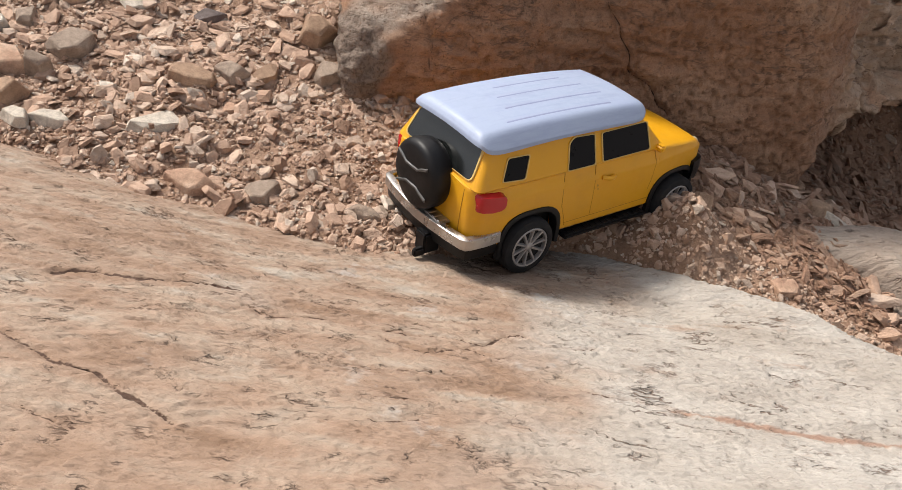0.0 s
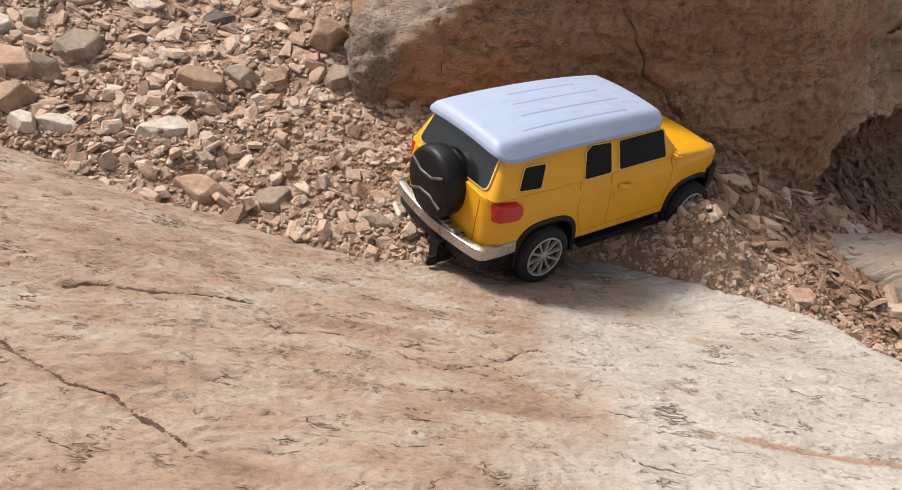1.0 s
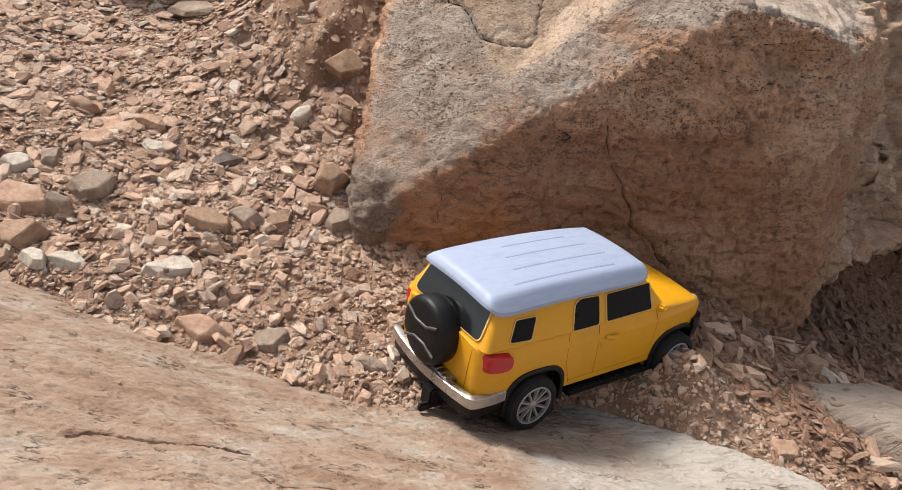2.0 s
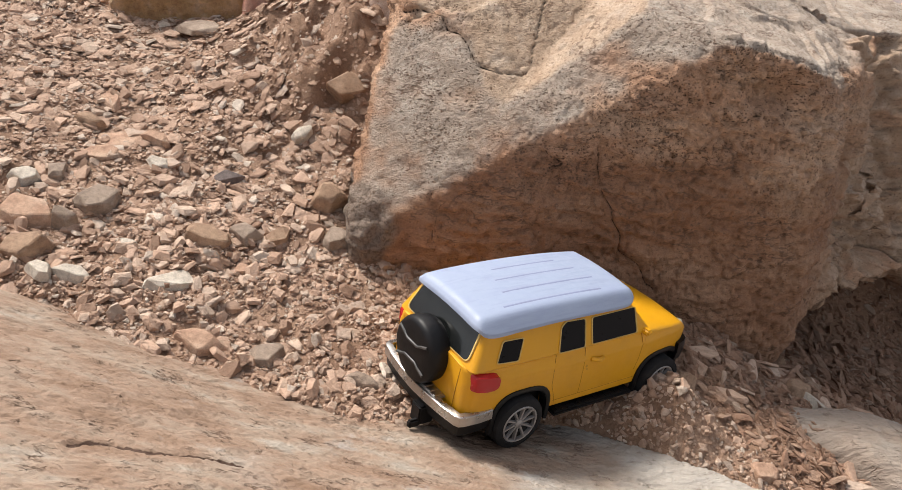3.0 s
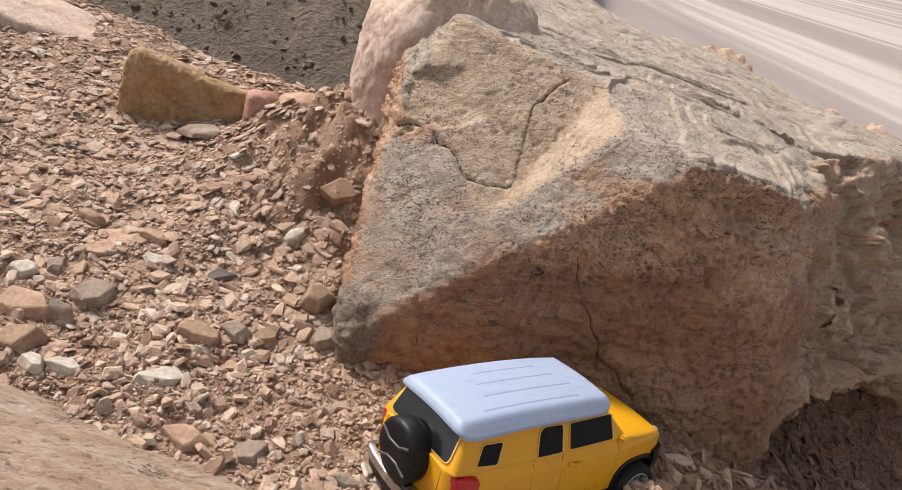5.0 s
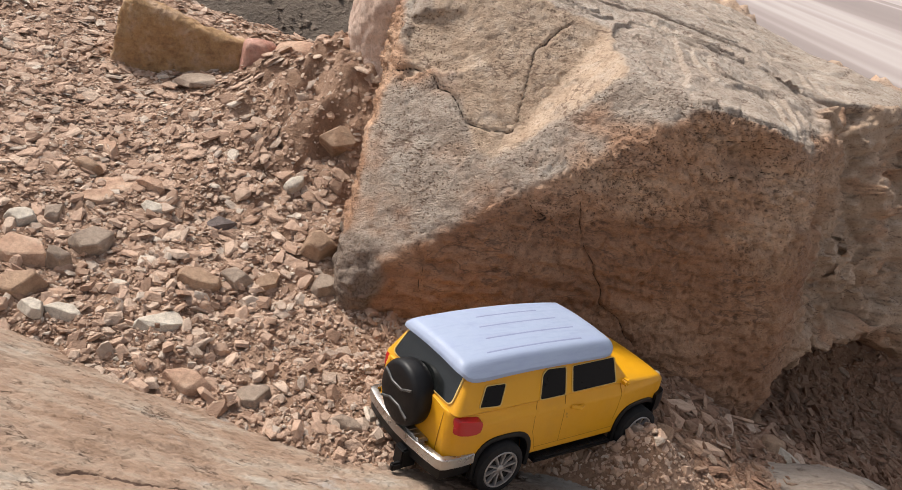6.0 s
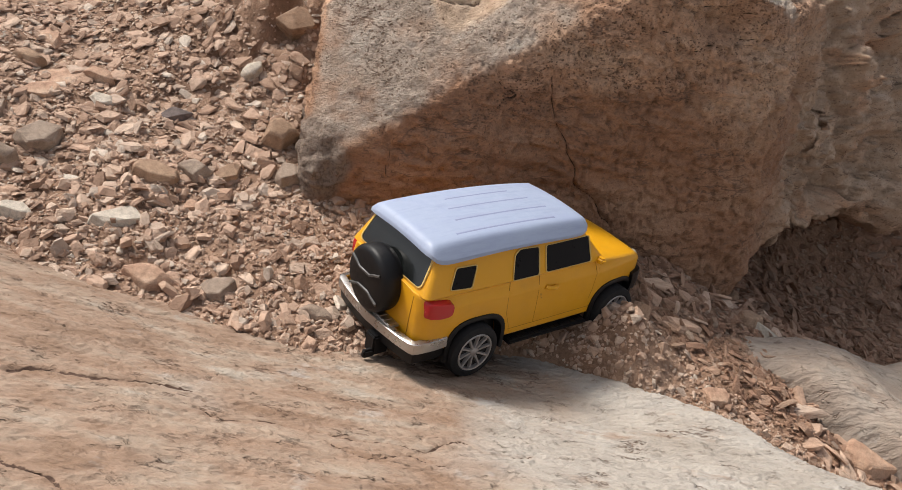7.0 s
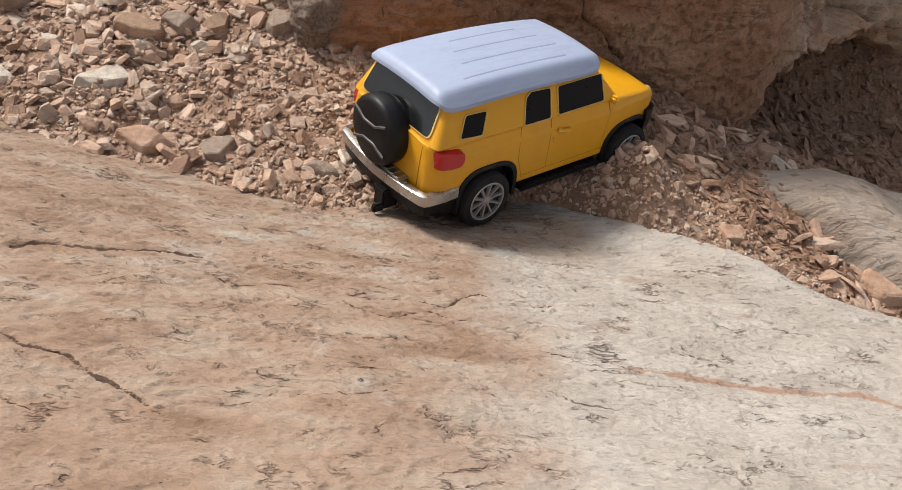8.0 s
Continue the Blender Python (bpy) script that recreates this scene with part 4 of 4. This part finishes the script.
# dry twigs by the ochre rock
for k, (a, b2, c) in enumerate([((-0.262, 0.790, 0.178), (-0.235, 0.788, 0.198), (-0.205, 0.785, 0.176)), ((-0.255, 0.80, 0.205), (-0.235, 0.795, 0.188), (-0.212, 0.79, 0.174)), ((-0.22, 0.80, 0.20), (-0.216, 0.798, 0.19), (-0.212, 0.795, 0.176)), ((-0.06, 0.77, 0.262), (-0.035, 0.765, 0.272), (-0.005, 0.76, 0.275))]):
    cu = bpy.data.curves.new("twig", "CURVE")
    cu.dimensions, cu.bevel_depth, cu.bevel_resolution = "3D", 0.0006, 1
    sp = cu.splines.new("POLY")
    sp.points.add(2)
    for q, p in zip(sp.points, (a, b2, c)):
        q.co = (*p, 1)
    cu.materials.append(m_twig)
    tagged(new("twig", cu), "thin dry twig lying on the dirt", "twig", "dry twigs")


# ---- the toy car, in millimetres: x ahead from the rear axle, y to its left, z up ----
def part(name, bm, material, parent, label="", smooth=True, sharp=35):
    for v in bm.verts:
        v.co *= 0.001
    bmesh.ops.recalc_face_normals(bm, faces=bm.faces)
    me = bpy.data.meshes.new(name)
    bm.to_mesh(me)
    bm.free()
    if smooth:
        me.polygons.foreach_set("use_smooth", np.ones(len(me.polygons), bool))
        me.set_sharp_from_angle(angle=radians(sharp))
    me.materials.append(material)
    ob = new(name, me)
    ob.parent = parent
    if label:
        tagged(ob, label)
    return ob


def loft(rings, caps=(True, True), closed=True):
    """A skin over rings of places, all of one length."""
    bm = bmesh.new()
    rows = [[bm.verts.new(p) for p in ring] for ring in rings]
    n = len(rows[0])
    for a, b2 in zip(rows, rows[1:]):
        for i in range(n if closed else n - 1):
            j = (i + 1) % n
            bm.faces.new((a[i], a[j], b2[j], b2[i]))
    if caps[0]:
        bm.faces.new(rows[0][::-1])
    if caps[1]:
        bm.faces.new(rows[-1])
    return bm


def rounded(points, r, n=4):
    """The outline of a polygon in a plane with rounded corners."""
    out = []
    for i, p in enumerate(points):
        p, a, c = Vector(p), Vector(points[i - 1]), Vector(points[(i + 1) % len(points)])
        u, w = (a - p), (c - p)
        k = min(r, u.length * 0.45, w.length * 0.45)
        s, e = p + u.normalized() * k, p + w.normalized() * k
        for t in range(n + 1):
            f = t / n
            out.append(s * (1 - f) ** 2 + p * 2 * f * (1 - f) + e * f * f)
    return out


def plate(corners, r, out, thick, edge=0.25):
    """A panel with rounded corners and a small bevel that stands out along a direction."""
    o = Vector(out).normalized()
    ring = rounded(corners, r)
    mid = sum(ring, Vector()) / len(ring)
    inner = [p + (mid - p).normalized() * edge for p in ring]
    return loft([[p - o * 0.6 for p in ring], [p + o * (thick - edge) for p in ring], [p + o * thick for p in inner]])


def border(corners, r, out, thick, width):
    """A frame round a panel."""
    o = Vector(out).normalized()
    ring = rounded(corners, r)
    mid = sum(ring, Vector()) / len(ring)
    big = [p + (p - mid).normalized() * width for p in ring]
    bm = loft([[p - o * 0.5 for p in big], [p + o * thick for p in big], [p + o * thick for p in ring], [p - o * 0.5 for p in ring]], caps=(False, False))
    return bm


def block(x0, x1, y0, y1, z0, z1, bevel=0.6, segments=2):
    bm = bmesh.new()
    bmesh.ops.create_cube(bm, size=1)
    for v in bm.verts:
        v.co = Vector(((x0 + x1) / 2 + v.co.x * (x1 - x0), (y0 + y1) / 2 + v.co.y * (y1 - y0), (z0 + z1) / 2 + v.co.z * (z1 - z0)))
    bmesh.ops.bevel(bm, geom=list(bm.edges), offset=bevel, segments=segments, affect="EDGES", clamp_overlap=True)
    return bm


def lathe(profile, n, axis_y=0.0, centre=(0, 0)):
    """A body turned round a line along y. profile: (radius, y)."""
    rings = []
    for r, y in profile:
        rings.append([(centre[0] + r * math.cos(2 * math.pi * i / n), y, centre[1] + r * math.sin(2 * math.pi * i / n)) for i in range(n)])
    return loft(rings)


def tube(points, r, n=8):
    rings = []
    for i, p in enumerate(points):
        a, b2 = Vector(points[max(i - 1, 0)]), Vector(points[min(i + 1, len(points) - 1)])
        q = (b2 - a).normalized().to_track_quat("Z", "Y")
        rings.append([Vector(p) + q @ Vector((r * math.cos(2 * math.pi * k / n), r * math.sin(2 * math.pi * k / n), 0)) for k in range(n)])
    return loft(rings)


car = new("toy_car")
tagged(car, "yellow toy off-road car with white roof and scuffed paint", "toy car")
car.matrix_world = pose(0.0133, 0.3928, 0.0446, 0.8, 7.26, 34.62)
REAR_X, FRONT_X, AXLE_Z, TYRE_R, ARCH_R = 3.0, 113.0, 12.2, 16.2, 19.0


def bottom_z(x):
    z = 15.0 if -16 < x < 122 else 19.0
    for c in (REAR_X + 1.5, FRONT_X):
        if abs(x - c) < ARCH_R:
            z = max(z, AXLE_Z + 1.0 + 0.96 * (ARCH_R ** 3 - abs(x - c) ** 3) ** (1 / 3))
    return z


def top_z(x):
    if x < 92:
        return 50.0
    if x < 128:
        return 50.0 - 3.6 * ((x - 92) / 36) ** 1.3
    return 46.4 - 11.5 * ((x - 128) / 13.5) ** 2.2


def half_width(x, z):
    w = 38.2 - 0.0016 * max(0, 34 - z) ** 2 - 1.3 * float(smoothstep(42.5, 45.5, np.array(z))) - 0.12 * max(0, z - 46)
    if x < -20:
        u = min(1, (-20 - x) / 14.01)
        w -= 8.0 * (1 - math.sqrt(max(0, 1 - u ** 2.4)))
    if x > 96:
        w -= 5.5 * ((x - 96) / 45) ** 1.2
    if x > 126:
        u = min(1, (x - 126) / 15.51)
        w -= 8.0 * (1 - math.sqrt(max(0, 1 - u ** 2)))
    return w


stations = [-34, -33.9, -33.4, -32.4, -31, -29, -26, -23, -20, -17.5]
stations += [REAR_X + 1.5 + ARCH_R * math.sin(a * math.pi / 2 / 12) * 1.0001 for a in range(-12, 13)]
stations += [27, 34, 42, 50, 58, 66, 74, 82, 88, 92]
stations += [FRONT_X + ARCH_R * math.sin(a * math.pi / 2 / 12) * 1.0001 for a in range(-12, 13)]
stations += [134, 136, 138, 139.5, 140.6, 141.2, 141.45]
stations = sorted(stations)
rings = []
for x in stations:
    zb, zt = bottom_z(x), top_z(x)
    side = []
    for k in range(15):
        z = zb + (zt - zb) * k / 14
        side.append((half_width(x, z), z))
    side[-1] = (side[-1][0] - 1.6, zt + 0.0)
    side.insert(-1, (side[-1][0] + 1.1, zt - 0.6))
    wt = side[-1][0]
    across = [(wt * (1 - 2 * k / 8), zt + 1.6 * (1 - (1 - 2 * k / 8) ** 2)) for k in range(1, 8)]
    rings.append([(x, -w, z) for w, z in side] + [(x, -w, z) for w, z in across] + [(x, w, z) for w, z in side[::-1]])
body = part("body", loft(rings), m_yellow, car, "glossy yellow body with dark scuffs")


def rrect(x0, x1, hw, z, r, n=5):
    return [tuple(p) for p in rounded([(x0, -hw, z), (x1, -hw, z), (x1, hw, z), (x0, hw, z)], r, n)]


def cabin_ring(z):
    return rrect(-32.8 + (z - 50) * 0.48, 98 - (z - 50) * 0.92, 37.0 - (z - 50) * 0.38, z, 4.5)


part("cabin", loft([rrect(-31.0, 96, 35.2, 46, 4.5), rrect(-31.6, 96.5, 35.6, 48.4, 4.5)] + [cabin_ring(z) for z in (50, 54, 58, 62, 66, 68.5)] + [rrect(-23, 72, 26, 70.5, 4.5)]), m_yellow, car)


def roof_z(x, y):
    return 77.8 - 1.9 * (y / 31) ** 2 - 2.6 * max(0, (x - 20) / 66) ** 2.2 - 1.8 * max(0, (20 - x) / 47) ** 2.4


rings = []
RX, RC, RW = 57.2, 28.8, 32.8
for rho in (0.05, 0.2, 0.4, 0.6, 0.74, 0.80, 0.84, 0.87, 0.90, 0.93, 0.96, 0.98, 0.993, 1.0):
    ring = []
    for k in range(160):
        a = 2 * math.pi * k / 160
        ca, sa = math.cos(a), math.sin(a)
        q = (abs(ca) ** 13 + abs(sa) ** 13) ** (-1 / 13)
        u, w = rho * ca * q, rho * sa * q
        x, y = RC + RX * u, RW * w
        narrow = 1 - 0.06 * max(0, (x - 20) / 66) ** 2
        apron = 6.6 * softplus(np.array(abs(w) - 0.82), 0.018) / 0.18
        lip = 3.4 * softplus(np.array(abs(u) - 0.955), 0.008) / 0.045
        ring.append((x, y * narrow, roof_z(x, y) - float(max(apron, lip) + 0.35 * min(apron, lip))))
    rings.append(ring)
rings.append([(RC + (x - RC) * 1.002, y * 1.004, z - 1.5 - 0.5 * min(1, max(0, (20 - x) / 30))) for x, y, z in rings[-1]])
rings.append([(RC + (x - RC) * 0.95, y * 0.95, z + 0.2) for x, y, z in rings[-1]])
roof = part("roof", loft(rings), m_white, car, "white hand-painted roof with lilac streaks")
for y, x0, x1 in ((-21.5, -8, 62), (-9.5, 0, 66), (2.5, 4, 62), (14, 10, 56)):
    pts = [(x0 + (x1 - x0) * k / 12, y) for k in range(13)]
    bm = loft([[(x, yy - 0.9, roof_z(x, yy) - 0.15), (x, yy - 0.3, roof_z(x, yy) + 0.1), (x, yy + 0.3, roof_z(x, yy) + 0.1), (x, yy + 0.9, roof_z(x, yy) - 0.15)] for x, yy in pts], (False, False), False)
    part("roof_rib", bm, m_line, roof)


def on_side(x, z, s):
    return (x, s * (37.0 - (z - 50) * 0.38), z)


SIDE_WINDOWS = {
    "front_window": [(49.4, 50.6), (84.6, 51.0), (83.2, 65.2), (49.8, 64.6)],
    "rear_window": [(24.8, 50.2), (43.6, 50.2), (44.4, 64.8), (30.5, 65.4), (27.0, 63.0)],
    "quarter_window": [(-17.6, 52.6), (-3.8, 51.6), (0.4, 62.2), (-13.0, 62.6)],
}
for s in (-1, 1):
    out = (0, s * 0.93, 0.36)
    for name, pts in SIDE_WINDOWS.items():
        corners = [on_side(x, z, s) for x, z in pts]
        part("side_window", plate(corners, 1.4, out, 0.35), m_glass, car)
        part("window_frame", border(corners, 1.4, out, 0.7, 0.6), m_trim, car)


def on_rear(y, z):
    return (-32.8 + (z - 50) * 0.48 - 0.05, y, z)


rear_glass = [on_rear(-29.5, 52.5), on_rear(29.5, 52.5), on_rear(26.5, 69.3), on_rear(-26.5, 69.3)]
part("rear_glass", plate(rear_glass, 4.0, (-0.9, 0, 0.43), 0.4), m_rear_glass, car, "dark dusty rear glass")
part("window_frame", border(rear_glass, 4.0, (-0.9, 0, 0.43), 0.75, 0.9), m_trim, car)
shield = [(97.6 - (z - 50) * 0.92, y, z) for y, z in ((-31, 52), (31, 52), (27.5, 66), (-27.5, 66))]
part("windscreen", plate(shield, 3.0, (0.74, 0, 0.68), 0.4), m_glass, car)

# seams of doors and tailgate: narrow dark grooves laid as strips
for s in (-1, 1):
    for pts in ([(23.6, 49), (23.2, 40), (24.2, 30), (28.0, 21), (29.0, 17)], [(45.2, 49), (45.6, 40), (46.2, 30), (46.8, 19)], [(90, 49), (92.0, 42), (91.5, 32), (90, 25)], [(28, 18.6), (60, 18.8), (92, 19.2)]):
        pts3 = [(x, s * (half_width(x, z) - 0.05), z) for x, z in pts]
        part("door_seam", tube(pts3, 0.2, 6), m_seam, car)
    h = [(50.5 + 9.0 * k / 6, s * (half_width(54, 40) + 2.0 * math.sin(math.pi * k / 6)), 41.5 - 0.2 * k) for k in range(7)]
    part("door_handle", tube(h, 1.35, 8), m_yellow, car)
    part("wing_mirror", block(90, 94.5, min(s * 35, s * 41), max(s * 35, s * 41), 48.5, 52.5, 1.2, 3), m_yellow, car)
    # tail lamp wraps the corner
    ring = []
    for x, dz0, dz1 in ((-31.4, 39.5, 47.5), (-30.8, 38.4, 48.4), (-29, 37.8, 48.8), (-24, 37.6, 48.6), (-19, 37.8, 48.2), (-17, 38.6, 47.4), (-16.2, 40.2, 45.8)):
        w0, w1 = s * (half_width(x, dz0) - 1.2), s * (half_width(x, (dz0 + dz1) / 2) + 2.2)
        ring.append([(x, w0, dz0), (x, w1, dz0 + 1.2), (x, w1, dz1 - 1.2), (x, s * (half_width(x, dz1) - 1.2), dz1)])
    part("tail_lamp", loft(ring), m_red, car, "red plastic tail lamp", sharp=50)
    # flares over the wheels
    for cx in (REAR_X + 1.5, FRONT_X):
        rings = []
        for k in range(25):
            a = radians(-14 + 208 * k / 24)
            ca, sa = math.cos(a), math.sin(a)
            row = []
            for rr, w in ((ARCH_R - 1.8, 34.0), (ARCH_R - 1.0, 39.0), (ARCH_R + 0.2, 39.4), (ARCH_R + 1.7, 38.9), (ARCH_R + 1.9, 36.5)):
                square = (abs(ca) ** 3 + abs(sa) ** 3) ** (-1 / 3)
                x = cx + rr * ca * square
                taper = 5.5 * max(0, (x - 96) / 45) ** 1.2 if x > 96 else 0
                row.append((x, s * (w - taper), AXLE_Z + 1.0 + 0.96 * rr * sa * square))
            rings.append(row)
        part("wheel_arch", loft(rings), m_black_plastic, car, sharp=50)
    # side step
    step = part("side_step", block(28, 90, min(s * 34, s * 41.5), max(s * 34, s * 41.5), 9.5, 12.2, 0.9), m_black_plastic, car)
    for k in range(14):
        part("tread", block(31 + k * 4.2, 33 + k * 4.2, min(s * 37, s * 40.5), max(s * 37, s * 40.5), 12.1, 12.8, 0.3, 1), m_black_plastic, step)
    part("head_lamp", lathe([(0.2, 0), (2.6, 0.1), (3.2, -1.0), (3.2, -4)], 20), m_lamp, car).matrix_local = Matrix.Translation((0.1385, s * 0.0255, 0.0405)) @ pose(0, 0, 0, 0, 0, -90)
    part("fog_lamp", block(138, 142.5, min(s * 24, s * 31), max(s * 24, s * 31), 26, 31, 1.2, 3), m_silver, car)

for s in (-1, 1):
    part("tailgate_seam", tube([(-34.05, s * 26.5, 24), (-34.05, s * 27.0, 36), (-33.9, s * 28.0, 48.5)], 0.25, 6), m_seam, car)
part("underbody", block(-28, 134, -31, 31, 8, 30, 2.0), m_black_plastic, car)
fb = []
for x, w, z0, z1 in ((128.5, 36.6, 22, 33.5), (134, 35.6, 21.5, 34), (139, 33.0, 21.5, 33.5), (142.5, 29.0, 22, 32.5), (144, 24, 23, 31.5), (144.6, 18, 24, 30.5)):
    fb.append([(x, -w, z0), (x, -w - 0.6, (z0 + z1) / 2), (x, -w, z1), (x, w, z1), (x, w + 0.6, (z0 + z1) / 2), (x, w, z0)])
part("front_bumper", loft(fb), m_black_plastic, car, sharp=50)
part("grille", block(139.5, 143.2, -20, 20, 33, 41, 1.2, 3), m_black_plastic, car)

# rear bumper: silver shell on a black core, bent round the corners
path = [(-16.0, -38.8), (-24, -39.4), (-33.5, -38.9), (-36.6, -38.0), (-38.2, -35.2), (-40.0, -26), (-41.5, -13), (-42.2, 0)]
path = path + [(x, -y) for x, y in path[-2::-1]]


def bumper_rings(profile):
    rings = []
    for i, (x, y) in enumerate(path):
        a, c = Vector(path[max(i - 1, 0)]), Vector(path[min(i + 1, len(path) - 1)])
        t = (c - a).normalized()
        o = Vector((-t.y, t.x)) if True else t
        o = o if o.dot(Vector((x + 0, y)) - Vector((0, 0))) > 0 else -o
        rings.append([(x + o.x * d, y + o.y * d, z) for d, z in profile])
    return rings


rb = part("rear_bumper", loft(bumper_rings([(-3.5, 25.4), (-0.5, 25.4), (0.3, 24.9), (0.5, 19.6), (-0.6, 18.6), (-3.5, 18.6)])), m_silver, car, "worn silver rear bumper", sharp=40)
part("bumper_core", loft(bumper_rings([(-7, 20.0), (-0.9, 20.0), (-1.6, 12.5), (-7, 12.5)])), m_black_plastic, rb, sharp=40)
part("bumper_step", block(-40.6, -33, -20, 20, 24.6, 26.0, 0.5), m_silver, rb)
for k in range(9):
    part("step_rib", block(-40, -34.5, -18.5 + k * 4.5, -16.5 + k * 4.5, 25.8, 26.4, 0.3, 1), m_silver, rb)
hook = part("tow_hook", block(-44.0, -34, -13.5, -4.5, 4.0, 16, 1.0), m_black_plastic, car)
part("hook_tip", block(-49, -42, -13.0, -9.5, 3.0, 8.0, 1.0), m_black_plastic, hook)

# spare wheel in a cover on the tailgate
SY, SZ, SR = 1.5, 44.0, 18.6
cover = [(0.5, -44.6), (SR * 0.5, -44.5), (SR * 0.84, -43.9), (SR * 0.95, -42.8), (SR, -40.8), (SR, -35.5), (SR * 0.97, -32.8), (SR * 0.9, -31.0), (0.5, -31.0)]
cover = [(r, x - 0.8 if x < -40 else x) for r, x in cover]
rings = [[(x, SY + r * math.cos(2 * math.pi * k / 48), SZ + r * math.sin(2 * math.pi * k / 48)) for k in range(48)] for r, x in cover]
spare = part("spare_wheel_cover", loft(rings), m_black_plastic, car, "black plastic spare wheel cover", sharp=50)
for sgn in (1, -1):
    pts = [(-44.7, SY + 13.2, SZ + sgn * 8.6), (-44.9, SY + 8, SZ + sgn * 6.6), (-44.9, SY + 5.0, SZ + sgn * 5.0), (-44.9, SY - 5.0, SZ + sgn * 5.0), (-44.9, SY - 8, SZ + sgn * 6.6), (-44.7, SY - 13.2, SZ + sgn * 8.6)]
    rings = [[(x + 0.6, y, z - 0.9), (x - 0.35, y, z - 0.5), (x - 0.35, y, z + 0.5), (x + 0.6, y, z + 0.9)] for x, y, z in [(px3 - 0.8, py3, pz3) for px3, py3, pz3 in pts]]
    part("cover_mark", loft(rings), m_greymark, spare)


def wheel(parent, x, s):
    """A wheel with ribbed tyre, rim and ten spokes."""
    y = s * 42.4
    t = [(10.6, y - s * 11), (13.6, y - s * 11), (TYRE_R - 0.7, y - s * 10.2), (TYRE_R, y - s * 8.5), (TYRE_R, y - s * 2.6), (TYRE_R - 0.6, y - s * 1.0), (13.4, y - s * 0.1), (12.2, y), (11.5, y - s * 0.5), (11.3, y - s * 2.5)]
    tyre = part("wheel", lathe(t, 48, centre=(x, AXLE_Z)), m_tyre, parent, "black tyre with grey ten-spoke rim", sharp=40)
    part("rim", lathe([(11.6, y - s * 6), (11.6, y - s * 0.5), (11.1, y - s * 0.1), (10.4, y - s * 0.3), (10.2, y - s * 6)], 48, centre=(x, AXLE_Z)), m_rim, tyre, sharp=40)
    part("disc", lathe([(0.2, y - s * 5.0), (10.8, y - s * 5.0), (10.8, y - s * 6.5)], 32, centre=(x, AXLE_Z)), m_black_plastic, tyre)
    part("hub", lathe([(0.1, y - s * 0.5), (1.6, y - s * 0.6), (2.5, y - s * 1.1), (2.5, y - s * 5)], 20, centre=(x, AXLE_Z)), m_rim, tyre)
    for k in range(10):
        a = 2 * math.pi * (k + 0.3) / 10
        ux, uz = math.cos(a), math.sin(a)
        rings = []
        for r, h, d in ((1.8, 1.0, 1.3), (6, 0.72, 1.0), (10.7, 0.85, 0.6)):
            c = Vector((x + ux * r, 0, AXLE_Z + uz * r))
            q = Vector((-uz, 0, ux)) * h
            rings.append([c - q + Vector((0, y - s * (d + 1.6), 0)), c - q * 0.7 + Vector((0, y - s * d, 0)), c + q * 0.7 + Vector((0, y - s * d, 0)), c + q + Vector((0, y - s * (d + 1.6), 0))])
        part("spoke", loft(rings), m_rim, tyre)


for x in (REAR_X, FRONT_X):
    for s in (-1, 1):
        wheel(car, x, s)
